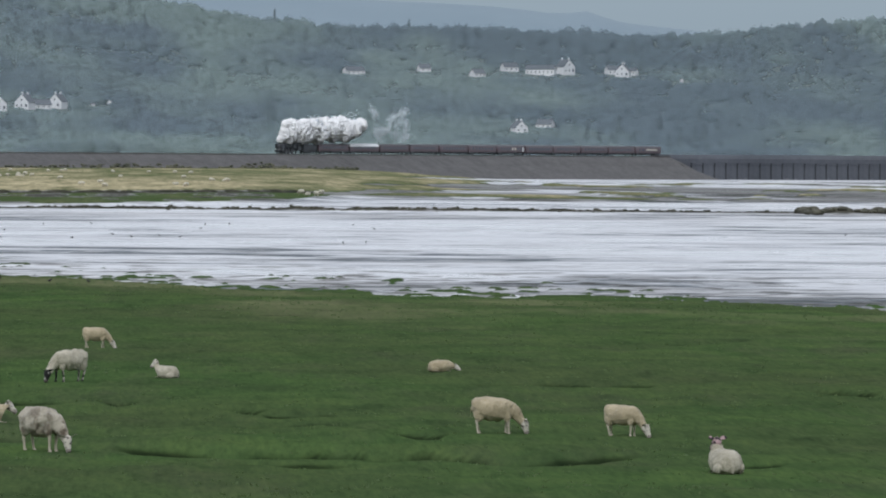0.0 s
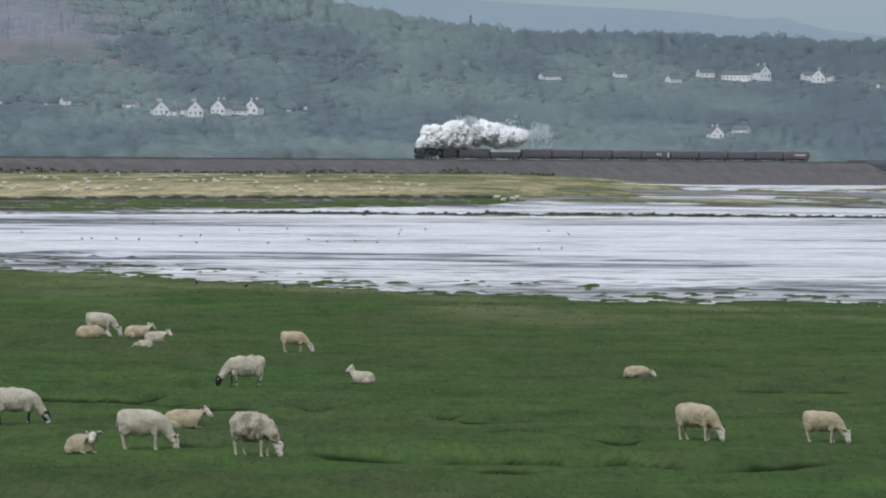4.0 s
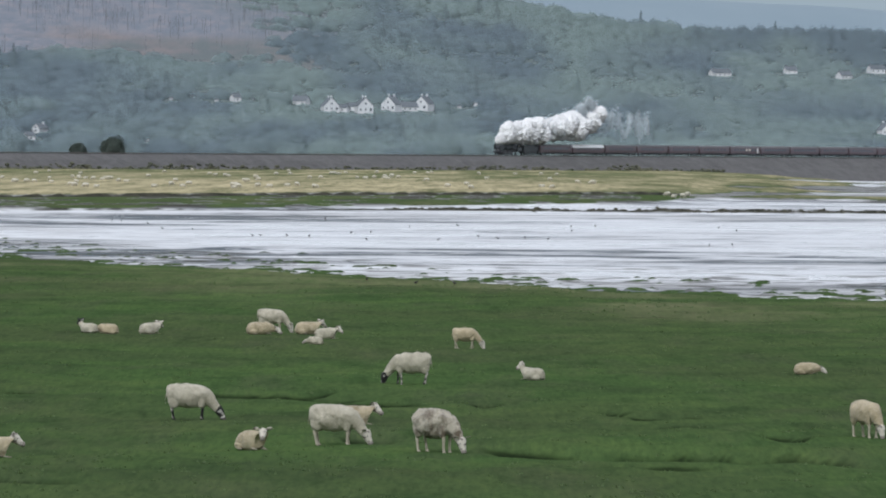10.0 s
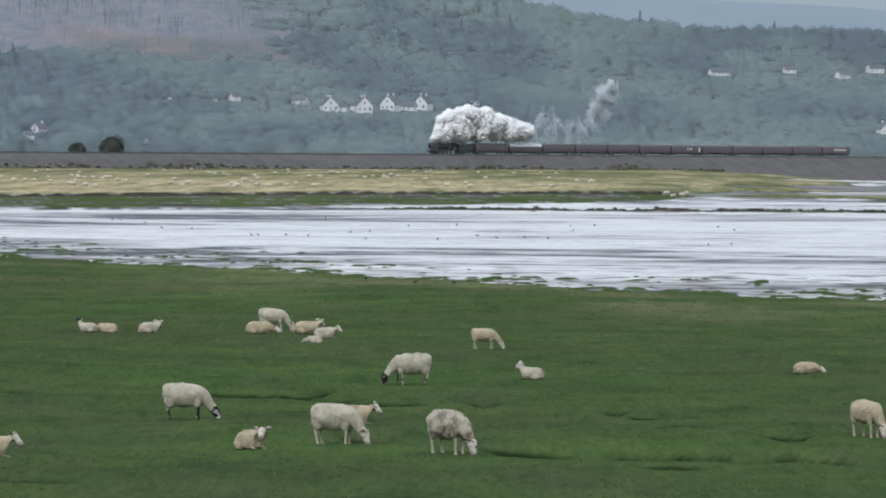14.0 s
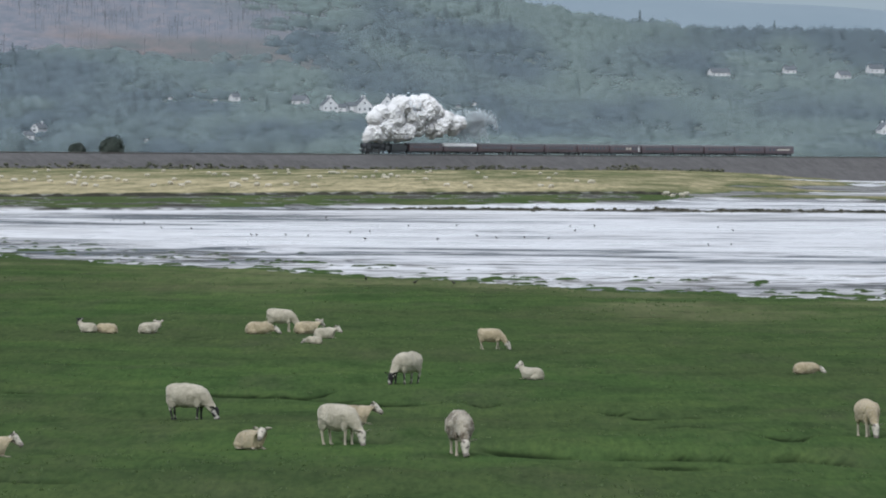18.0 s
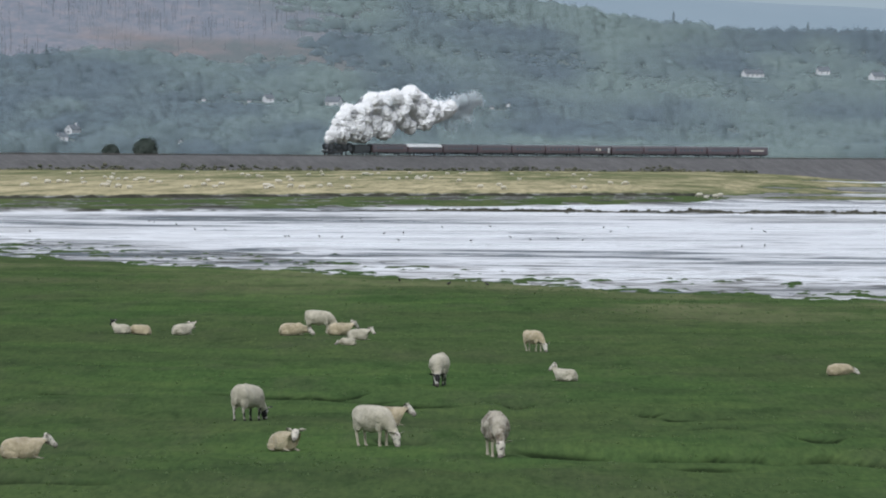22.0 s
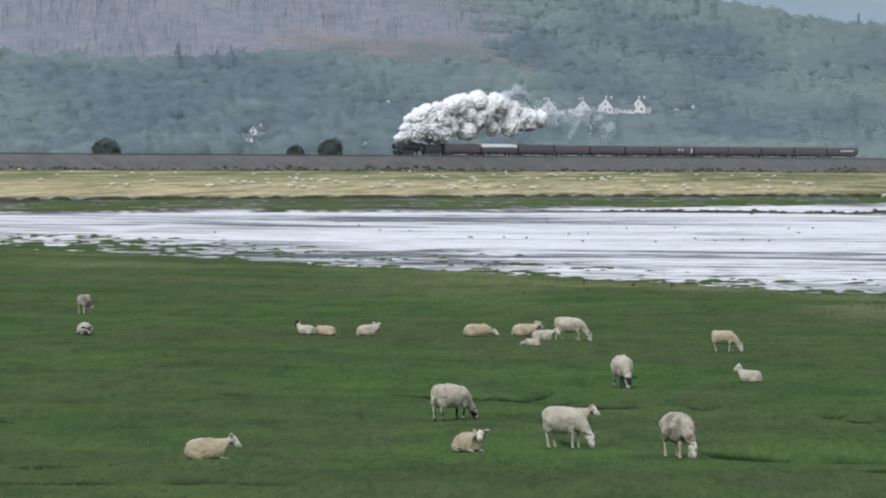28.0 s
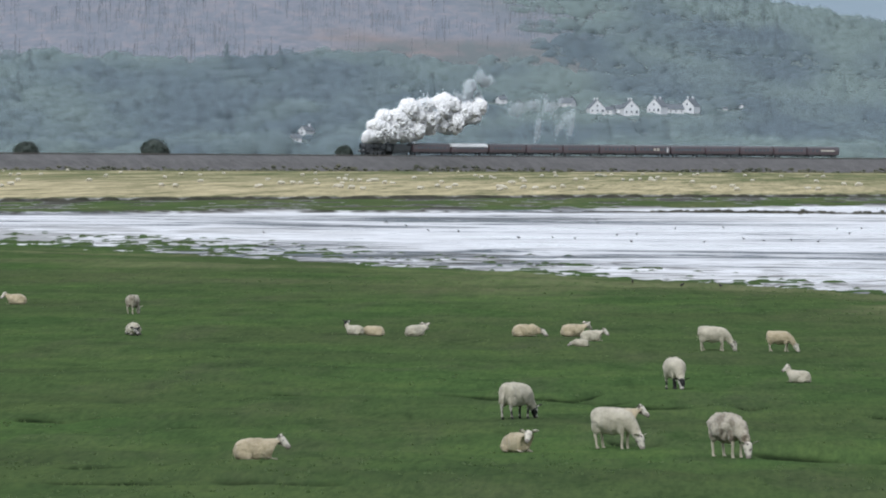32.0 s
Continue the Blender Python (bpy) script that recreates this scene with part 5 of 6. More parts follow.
SHANK["pinkdark"] = SHANK["pale"]
EYE_DARK = surface("dark_eye", (0.008, 0.007, 0.006), (0.02, 0.018, 0.016), 0.3, 20.0, bump=0.0)
GREY_NOSE = surface("grey_muzzle", (0.15, 0.13, 0.115), (0.34, 0.30, 0.26), 0.8, 14.0, bump=0.0)
NOSE = surface("dark_muzzle", (0.035, 0.028, 0.026), (0.12, 0.10, 0.09), 0.7, 20.0, bump=0.0)


def loft(bm, rings, seg=12, wob=0.0, seed=0.0):
    """A closed rounded body through rings: centre x, y, z, half width, half height, lean of the ring about y in degrees."""
    loops = []
    for j, (x, y, z, a, b, lean) in enumerate(rings):
        c, s = math.cos(radians(lean)), math.sin(radians(lean))
        ring = []
        for k in range(seg):
            t = 2 * math.pi * k / seg
            u, v = a * math.cos(t), b * math.sin(t)
            p = Vector((x + s * v, y + u, z + c * v))
            n = 1 + wob * noise.noise(p * 7 + Vector((seed, 0, 0))) + 0.5 * wob * noise.noise(p * 17 + Vector((seed, 9, 0)))
            ring.append(bm.verts.new((x + (p.x - x) * n, y + (p.y - y) * n, z + (p.z - z) * n)))
        loops.append(ring)
    for r, q in zip(loops, loops[1:]):
        for k in range(seg):
            bm.faces.new((r[k], r[(k + 1) % seg], q[(k + 1) % seg], q[k]))
    bm.faces.new(loops[0][::-1])
    bm.faces.new(loops[-1])


def finer(rings, n=4):
    """The same rings with n steps from each to the next, on a smooth curve."""
    out = []
    for i in range(len(rings) - 1):
        p0, p1, p2, p3 = (np.array(rings[min(max(i + d, 0), len(rings) - 1)], float) for d in (-1, 0, 1, 2))
        for j in range(n):
            t = j / n
            q = 0.5 * (2 * p1 + (p2 - p0) * t + (2 * p0 - 5 * p1 + 4 * p2 - p3) * t * t + (3 * p1 - p0 - 3 * p2 + p3) * t ** 3)
            out.append(tuple(q))
    return out + [tuple(rings[-1])]


def limb(bm, pts, seg=9):
    """A leg through points x, y, z, radius, each ring lying flat."""
    loft(bm, finer([(x, y, z, r, r, 90) for x, y, z, r in pts], 3), seg)


def head_part(parent, face, k, at, lean, turn, label=""):
    """A sheep's head with its ears, eyes and muzzle; lean: how far it points down."""
    at, k = [c * k for c in at], k * (1.0 if k > 0.9 else 1.12)  # the young have large heads
    bm = bmesh.new()
    rings = [(-0.08, 0, 0.0, 0.035, 0.045, 0), (-0.05, 0, 0.005, 0.082, 0.092, 0), (0.01, 0, 0.01, 0.094, 0.105, 0), (0.08, 0, 0.0, 0.084, 0.094, 0), (0.16, 0, -0.018, 0.062, 0.070, 0), (0.215, 0, -0.028, 0.055, 0.060, 0)]
    loft(bm, finer([tuple(c * k for c in r[:5]) + (0,) for r in rings], 3), 14)
    h = part("head", bm, FACE[face], parent, label, True)
    h.matrix_basis = pose(*at, 0, lean, turn)
    bm = bmesh.new()
    loft(bm, finer([tuple(c * k for c in r) + (0,) for r in ((0.205, 0, -0.027, 0.056, 0.061), (0.245, 0, -0.032, 0.052, 0.056), (0.27, 0, -0.036, 0.034, 0.038), (0.278, 0, -0.038, 0.012, 0.014))], 3), 12)
    part("muzzle", bm, NOSE if face != "pale" else GREY_NOSE, h, "", True)
    for sy in (-1, 1):
        bm = bmesh.new()
        loft(bm, finer([tuple(c * k for c in r) + (0,) for r in ((0, 0, 0, 0.014, 0.022), (-0.012, sy * 0.05, 0.012, 0.016, 0.045), (-0.03, sy * 0.11, 0.012, 0.013, 0.040), (-0.04, sy * 0.16, 0.0, 0.006, 0.010))], 3), 8)
        ear = part("ear", bm, FACE[face], h, "", True)
        ear.location = (-0.03 * k, sy * 0.075 * k, 0.06 * k)
        bm = bmesh.new()
        blob(bm, (0.075 * k, sy * 0.078 * k, 0.032 * k), (0.018 * k, 0.011 * k, 0.015 * k), 3, 0.02, 1)
        part("eye", bm, EYE_DARK, h, "", True)
    return h


def sheep(kind, k, fleece, face, seed):
    what = {"graze": "standing and grazing on the marsh", "lie_up": "lying on grass with raised head", "lie_high": "lying on grass with alert head", "lie_down": "lying on grass with lowered head"}[kind]
    tone = {"white": "white woolly", "cream": "cream woolly", "grey": "ragged grey-brown"}[fleece]
    mien = {"pale": "pale-faced", "dark": "dark-patched", "pinkdark": "smudge-faced"}[face]
    young = "lamb" if k < 0.6 else "sheep"
    e = tagged(new(young), f"{tone} {mien} {young} {what}", "sheep", "grazing flock")
    rng = random.Random(seed)
    bm = bmesh.new()
    if kind == "graze":
        rings = [(-0.56, 0, 0.66, 0.05, 0.08, -6), (-0.535, 0, 0.65, 0.15, 0.17, -5), (-0.46, 0, 0.635, 0.215, 0.235, -3), (-0.32, 0, 0.62, 0.25, 0.265, 0), (-0.12, 0, 0.598, 0.275, 0.287, 0),
                 (0.08, 0, 0.592, 0.27, 0.282, 2), (0.24, 0, 0.60, 0.235, 0.258, 6), (0.36, 0, 0.58, 0.19, 0.215, 18), (0.47, 0, 0.51, 0.138, 0.165, 38), (0.56, 0, 0.41, 0.108, 0.125, 50), (0.64, 0, 0.31, 0.092, 0.10, 54),
                 (0.685, 0, 0.255, 0.075, 0.08, 56), (0.70, 0, 0.235, 0.03, 0.03, 56)]
    else:
        neck = {"lie_high": [(0.41, 0, 0.36, 0.18, 0.18, 36), (0.44, 0, 0.48, 0.135, 0.13, 72), (0.445, 0, 0.58, 0.105, 0.10, 84), (0.445, 0, 0.62, 0.05, 0.05, 86)],
                "lie_up": [(0.41, 0, 0.34, 0.195, 0.205, 24), (0.46, 0, 0.405, 0.165, 0.165, 44), (0.485, 0, 0.455, 0.135, 0.125, 58), (0.495, 0, 0.475, 0.05, 0.05, 60)],
                "lie_down": [(0.46, 0, 0.27, 0.15, 0.17, 12), (0.57, 0, 0.235, 0.11, 0.125, 12), (0.63, 0, 0.22, 0.085, 0.09, 12), (0.66, 0, 0.215, 0.03, 0.04, 12)]}[kind]
        rings = [(-0.56, 0, 0.20, 0.05, 0.06, 0), (-0.535, 0, 0.215, 0.16, 0.15, 0), (-0.45, 0, 0.235, 0.245, 0.215, 0), (-0.27, 0, 0.25, 0.30, 0.265, 0), (-0.04, 0, 0.25, 0.305, 0.27, 0), (0.16, 0, 0.255, 0.28, 0.262, 0), (0.33, 0, 0.285, 0.215, 0.235, 8)] + neck
    loft(bm, finer([tuple(c * k for c in r[:5]) + (r[5],) for r in rings], 4), 26, 0.13 if fleece != "grey" else 0.24, seed * 3.7)
    if kind == "graze":
        # shoulders and thighs
        for sy in (-1, 1):
            blob(bm, (-0.37 * k, sy * 0.135 * k, 0.50 * k), (0.145 * k, 0.085 * k, 0.20 * k), seed, 0.12, 3, 3.0)
            blob(bm, (0.29 * k, sy * 0.125 * k, 0.47 * k), (0.10 * k, 0.07 * k, 0.17 * k), seed + 1, 0.12, 3, 3.0)
    else:
        for v in bm.verts:
            v.co.z = max(v.co.z, 0.004)
        for sy in (-1, 1):
            blob(bm, (-0.30 * k, sy * 0.235 * k, 0.14 * k), (0.20 * k, 0.085 * k, 0.13 * k), seed, 0.12, 3, 3.0)
    part("fleece", bm, WOOL[fleece], e, "", True)
    if kind == "graze":
        step = rng.uniform(-0.05, 0.07)
        for name, x, y, go in (("hind_leg", -0.37, -0.125, step), ("hind_leg", -0.39, 0.125, -step), ("fore_leg", 0.31, -0.115, -step), ("fore_leg", 0.27, 0.115, step * 0.8)):
            bm = bmesh.new()
            if name == "hind_leg":
                pts = [(0.02, 0, 0.12, 0.07), (0.0, 0, 0.02, 0.055), (-0.055, 0, -0.11, 0.036), (-0.035 + go * 0.5, 0, -0.24, 0.027), (-0.015 + go, 0, -0.36, 0.027), (0.005 + go, 0, -0.395, 0.036), (0.012 + go, 0, -0.42, 0.036)]
            else:
                pts = [(0.0, 0, 0.12, 0.06), (0.0, 0, 0.0, 0.046), (0.008 + go * 0.4, 0, -0.15, 0.034), (0.0 + go * 0.7, 0, -0.26, 0.026), (0.0 + go, 0, -0.36, 0.027), (0.012 + go, 0, -0.395, 0.035), (0.018 + go, 0, -0.42, 0.036)]
            limb(bm, [tuple(c * k for c in q) for q in pts])
            leg = part(name, bm, SHANK[face], e, "", True)
            leg.location = (x * k, y * k, 0.42 * k)
        head = head_part(e, face, k, (0.69, 0, 0.25), 60, 0)
    else:
        for sy in (-1, 1):
            bm = bmesh.new()
            limb(bm, [tuple(c * k for c in q) for q in ((0.20, sy * 0.15, 0.09, 0.06), (0.33, sy * 0.16, 0.06, 0.048), (0.44, sy * 0.15, 0.042, 0.038), (0.40, sy * 0.10, 0.035, 0.03))])
            part("fore_leg", bm, SHANK[face], e, "", True)
            bm = bmesh.new()
            limb(bm, [tuple(c * k for c in q) for q in ((-0.32, sy * 0.25, 0.07, 0.06), (-0.18, sy * 0.29, 0.05, 0.045), (-0.04, sy * 0.30, 0.036, 0.03))])
            part("hind_leg", bm, SHANK[face], e, "", True)
        head = head_part(e, face, k, {"lie_high": (0.465, 0, 0.645), "lie_up": (0.515, 0, 0.49), "lie_down": (0.66, 0, 0.225)}[kind], 30 if kind != "lie_down" else 28, -40 if seed == 11 else rng.uniform(-30, 30))
    bm = bmesh.new()
    tz = 0.66 if kind == "graze" else 0.27
    loft(bm, finer([tuple(c * k for c in q) + (0,) for q in ((-0.52, 0, tz, 0.03, 0.04), (-0.57, 0, tz - 0.05, 0.045, 0.06), (-0.59, 0, tz - 0.17, 0.035, 0.05), (-0.585, 0, tz - 0.25, 0.01, 0.012))], 3), 10)
    part("tail", bm, WOOL[fleece], e, "", True)
    return e, head


SHEEP = [
    ('graze', 0.75, 'cream', 'pale', [(0, 0.57, 212.88, -8), (3, 0.63, 215.17, -8), (9, 0.66, 215.18, -8), (11, 0.77, 215.21, -8), (13, 1.17, 214.45, -5), (16.5, 1.44, 213.51, -5), (19, 1.58, 214.28, -20), (22, 1.8, 213.05, -50), (23, 1.85, 214.47, -55), (26, 1.88, 215.25, -35), (29, 2.08, 214.92, -20), (32, 2.22, 215.79, -12)]),
    ('graze', 0.98, 'white', 'dark', [(0, -0.24, 181.99, 215), (3, -0.7, 182.17, 200), (6, -0.86, 182.02, 182), (9, -0.9, 181.64, 182), (13, -0.85, 181.5, 184), (14.5, -0.87, 180.8, 195), (17, -0.94, 181.29, 228), (19, -1.0, 181.82, 240), (21, -0.98, 181.33, 255), (23, -1.02, 181.91, 275), (26, -1.06, 181.14, 285), (29, -1.0, 180.9, 282), (32, -0.92, 180.2, 285)]),
    ('lie_high', 0.66, 'white', 'pale', [(9, 2.4, 184.56, 150)]),
    ('lie_down', 0.64, 'cream', 'pale', [(9, 10.24, 191.17, 8)]),
    ('graze', 0.92, 'cream', 'pale', [(0, 9.18, 148.92, -5), (2, 9.17, 148.55, -12), (3.5, 9.28, 148.6, -35), (6, 9.31, 148.28, -45), (9, 9.26, 148.35, -65), (13, 9.29, 148.24, -60), (19, 9.33, 148.7, -80), (32, 9.32, 147.77, -70)]),
    ('graze', 0.78, 'cream', 'pale', [(0, 11.87, 147.16, -32), (2, 11.85, 147.07, -28), (3.5, 11.93, 147.07, -25), (32, 12.06, 147.08, -22)]),
    ('lie_high', 0.94, 'white', 'pinkdark', [(0, 12.56, 131.28, 103)]),
    ('graze', 1.02, 'grey', 'pale', [(0, -0.71, 139.84, -46), (3, -0.46, 140.33, -45), (6, -0.32, 140.05, -44), (9, -0.22, 140.37, -44), (11, -0.06, 140.13, -44), (13, 0.08, 139.8, -46), (14.5, 0.19, 139.14, -54), (17, 0.34, 138.93, -75), (19, 0.38, 139.24, -85), (23, 0.42, 139.28, -82), (26, 0.38, 139.35, -78), (29, 0.38, 139.19, -62), (32, 0.41, 139.29, -58)]),
    ('lie_up', 0.86, 'cream', 'pale', [(9, -2.02, 154.28, 8)]),
    ('graze', 0.98, 'white', 'pale', [(0, -3.27, 143.61, -10), (2, -3.22, 143.61, -10), (3, -3.02, 143.38, -12), (4.5, -2.64, 143.45, -14), (6, -2.41, 143.45, -14), (9, -2.3, 143.51, -14), (13, -2.29, 143.69, -22), (17, -2.17, 143.29, -42), (19, -2.19, 143.34, -48), (23, -2.13, 143.38, -46), (26, -2.03, 143.2, -42), (32, -2.0, 142.86, -38)]),
    ('graze', 0.97, 'white', 'dark', [(6, -5.91, 156.07, -6), (9, -5.84, 156.47, -6), (13, -5.93, 156.33, -6), (17, -5.86, 156.14, -20), (19, -5.85, 156.21, -28), (20, -5.7, 155.44, 20), (21, -5.41, 155.76, 50), (23, -5.23, 156.87, 62), (25, -5.17, 155.83, 45), (26, -5.04, 157.07, 42), (29, -4.78, 156.92, 46), (32, -4.48, 157.76, 56)]),
    ('lie_up', 0.80, 'cream', 'pale', [(9, -3.98, 141.54, -58)]),
    ('lie_up', 0.86, 'cream', 'pale', [(26, -9.06, 135.9, 5)]),
    ('lie_down', 0.82, 'cream', 'pale', [(9, -6.22, 229.32, 5)]),
    ('graze', 0.9, 'white', 'pale', [(0, -5.97, 231.6, -12), (9, -5.88, 231.63, -12), (13, -5.86, 232.1, -12), (19, -5.5, 232.59, -12), (23, -5.34, 233.46, -12), (26, -4.55, 236.89, -10), (28.5, -2.6, 223.93, -5), (30.1, -1.21, 222.93, -5), (32, 0.12, 215.29, -8)]),
    ('lie_up', 0.82, 'cream', 'pale', [(9, -4.56, 228.37, 8)]),
    ('lie_up', 0.72, 'white', 'pale', [(9, -3.85, 223.07, -12)]),
    ('lie_down', 0.46, 'white', 'pale', [(9, -4.13, 217.07, 175)]),
    ('lie_high', 0.64, 'white', 'dark', [(9, -12.03, 228.96, 150)]),
    ('lie_down', 0.66, 'cream', 'pale', [(9, -11.38, 229.17, 170)]),
    ('lie_up', 0.74, 'white', 'pale', [(9, -9.97, 230.33, 40)]),
    ('graze', 0.8, 'grey', 'pale', [(32, -21.73, 254.82, 75)]),
    ('lie_down', 0.8, 'white', 'dark', [(32, -19.26, 226.17, -78)]),
    ('lie_up', 0.8, 'cream', 'pale', [(32, -27.63, 268.86, 178)]),
]
FLOCK = []  # sheep, its head, scale, rows
for k, (kind, size, fleece, face, rows) in enumerate(SHEEP):
    ob, head = sheep(kind, size, fleece, face, k)
    t, x, y, turn = rows[0]
    ob.matrix_basis = pose(x, y, ground_z(x, y) - 0.01, 0, 0, turn)
    FLOCK.append((ob, head, kind, size, rows))


# ---- the far flock ----
def far_sheep(up):
    e = tagged(new("sheep"), "distant pale sheep grazing on the dry flats" if not up else "distant pale sheep lying on the dry flats", "sheep", "far flock")
    bm = bmesh.new()
    z = 0.5 if not up else 0.26
    loft(bm, [(-0.55, 0, z, 0.08, 0.08, 0), (-0.42, 0, z, 0.25, 0.25, 0), (0, 0, z, 0.29, 0.29, 0), (0.36, 0, z, 0.22, 0.24, 0), (0.52, 0, z - 0.08, 0.1, 0.12, 20)], 8)
    # a lighter fleece colour gives the far flock its sunlit look
    part("fleece", bm, WOOL["bright"], e, "", True)
    bm = bmesh.new()
    loft(bm, [(0.5, 0, z - 0.1 if not up else z + 0.2, 0.09, 0.1, 0), (0.72, 0, z - 0.3 if not up else z + 0.22, 0.05, 0.06, 0)], 6)
    part("head", bm, FACE["pale"], e, "", True)
    if not up:
        for x in (-0.35, 0.3):
            for y in (-0.12, 0.12):
                bm = bmesh.new()
                tube(bm, (x, y, 0.35), (x, y, 0.0), 0.06, 0.04, 6)
                part("leg", bm, SHANK["pale"], e)
    for c in e.children:
        c.data.transform(Matrix.Scale(0.98, 4))
    return e


far_rng = random.Random(17)
masters = [far_sheep(False), far_sheep(True)]
spots = [(34.4, 1050.0), (35.0, 1037.2), (36.4, 1038.6), (38.7, 1082.8)]
while len(spots) < 118:
    y = 1 / far_rng.uniform(1 / 2050, 1 / 1085)
    x = far_rng.uniform(-0.106, 0.022) * y
    if far_rng.random() < 0.35 and len(spots) > 8:
        bx, by = spots[far_rng.randrange(4, len(spots))]
        x, y = bx + far_rng.uniform(-4, 4), by + far_rng.uniform(-14, 14)
    z, turf, dry, mud, creek = (float(v[0]) for v in ground_parts(np.array([x]), np.array([y])))
    if turf > 0.6 and z > -0.3 and y > 1070:
        spots.append((x, y))
for k, (x, y) in enumerate(spots):
    m = pose(x, y, ground_z(x, y) - 0.02, 0, 0, far_rng.choice((0, 180)) + far_rng.uniform(-50, 50))
    if k < 2:
        masters[k].matrix_basis = m
    else:
        copy_thing(masters[0 if far_rng.random() < 0.7 else 1], m)

# ---- birds on the sand ----
FEATHER = surface("dark_plumage", (0.02, 0.02, 0.022), (0.06, 0.058, 0.055), 0.8, 20.0)
BEAK = surface("dull_beak", (0.10, 0.07, 0.04), (0.2, 0.14, 0.08), 0.6, 20.0)


BIRD = 0.62


def bird():
    e = tagged(new("bird"), "small dark wading bird standing on wet sand", "bird", "birds on the sand")
    bm = bmesh.new()
    loft(bm, [(-0.24, 0, 0.20, 0.01, 0.01, 0), (-0.16, 0, 0.22, 0.05, 0.04, 0), (-0.04, 0, 0.24, 0.09, 0.09, 0), (0.08, 0, 0.27, 0.08, 0.085, 0), (0.15, 0, 0.33, 0.04, 0.05, 30)], 8)
    part("body", bm, FEATHER, e, "", True)
    bm = bmesh.new()
    blob(bm, (0.17, 0, 0.38), (0.055, 0.045, 0.05), 2, 0.05, 1)
    part("head", bm, FEATHER, e, "", True)
    bm = bmesh.new()
    tube(bm, (0.21, 0, 0.375), (0.30, 0, 0.36), 0.014, 0.004, 6)
    part("beak", bm, BEAK, e)
    for y in (-0.03, 0.03):
        bm = bmesh.new()
        tube(bm, (0.0, y, 0.18), (0.01, y, 0.0), 0.012, 0.01, 5)
        part("leg", bm, BEAK, e)
    for c in e.children:
        c.data.transform(Matrix.Scale(BIRD, 4))
    return e


BIRDS = [(-33.4, 673.2), (-25.2, 604.8), (-22.4, 602.0), (-14.9, 556.7), (-13.0, 557.8), (-11.1, 555.1), (-12.3, 682.6), (-6.4, 585.8), (-3.3, 633.0), (-6.2, 539.5),
         (-0.5, 538.9), (1.2, 645.8), (2.8, 561.0), (4.3, 550.5), (6.6, 555.4), (10.9, 606.6), (14.4, 648.9), (26.0, 643.3), (26.8, 615.5), (22.1, 521.4), (-38.2, 578.6),
         (-27.9, 644.6), (-31.8, 666.8), (-15.8, 556.6), (-12.7, 709.1), (-8.0, 580.4), (12.0, 644.7), (8.2, 548.0), (20.2, 517.8), (66.6, 587.0), (-3.9, 340.6), (-1.4, 337.0), (0.5, 337.7)]
bird_rng = random.Random(3)
first = bird()
ROOST = []
for k, (x, y) in enumerate(BIRDS):
    m = pose(x, y, ground_z(x, y) - 0.005, 0, 0, bird_rng.uniform(0, 360))
    if k == 0:
        first.matrix_basis = m
        ob = first
    else:
        ob = copy_thing(first, m)
    ROOST.append((ob, x, y))


# ---- grass ----
BLADE = foliage("grass_blades", (0.066, 0.106, 0.039), (0.090, 0.126, 0.046), 0.2, 0.0)


def grow_grass():
    rng = np.random.default_rng(12)
    n = 16000
    y = 1 / rng.uniform(1 / 345, 1 / 112, n)
    x = rng.uniform(-0.108, 0.122, n) * y
    z, turf, dry, mud, creek = ground_parts(x, y)
    thick = fbm(x * 0.25, y * 0.12, 31, 3)
    past = y - np.interp(x, EDGE_X, EDGE_Y)
    keep = (turf > 0.7) & (mud < 0.3) & (z > -0.75) & (rng.random(n) < (0.12 + 0.5 * smooth(-130, -10, past)) * (1 + 1.2 * thick))
    x, y, z, thick = x[keep], y[keep], z[keep], thick[keep]
    n = len(x)
    vs, fs = [], []
    for b in range(5):
        a = rng.uniform(0, 2 * math.pi, n)
        h = rng.uniform(0.02, 0.05, n) * (1 + 0.8 * np.maximum(thick, 0)) * (1 + 0.5 * (y > 250))
        w = rng.uniform(0.02, 0.05, n)
        ox, oy = rng.uniform(-0.10, 0.10, n), rng.uniform(-0.10, 0.10, n)
        lean = rng.uniform(-0.05, 0.05, (2, n))
        p0 = np.stack([x + ox - w * np.cos(a), y + oy - w * np.sin(a), z - 0.02], -1)
        p1 = np.stack([x + ox + w * np.cos(a), y + oy + w * np.sin(a), z - 0.02], -1)
        p2 = np.stack([x + ox + lean[0], y + oy + lean[1], z + h], -1)
        vs.append(np.stack([p0, p1, p2], 1).reshape(-1, 3))
    V = np.concatenate(vs)
    F = np.arange(len(V)).reshape(-1, 3)
    tagged(new("grass", mesh_arrays("grass", V, F, [BLADE[1]])), "short grazed green marsh grass", "grass", kind="stuff")


grow_grass()


plant_woods()


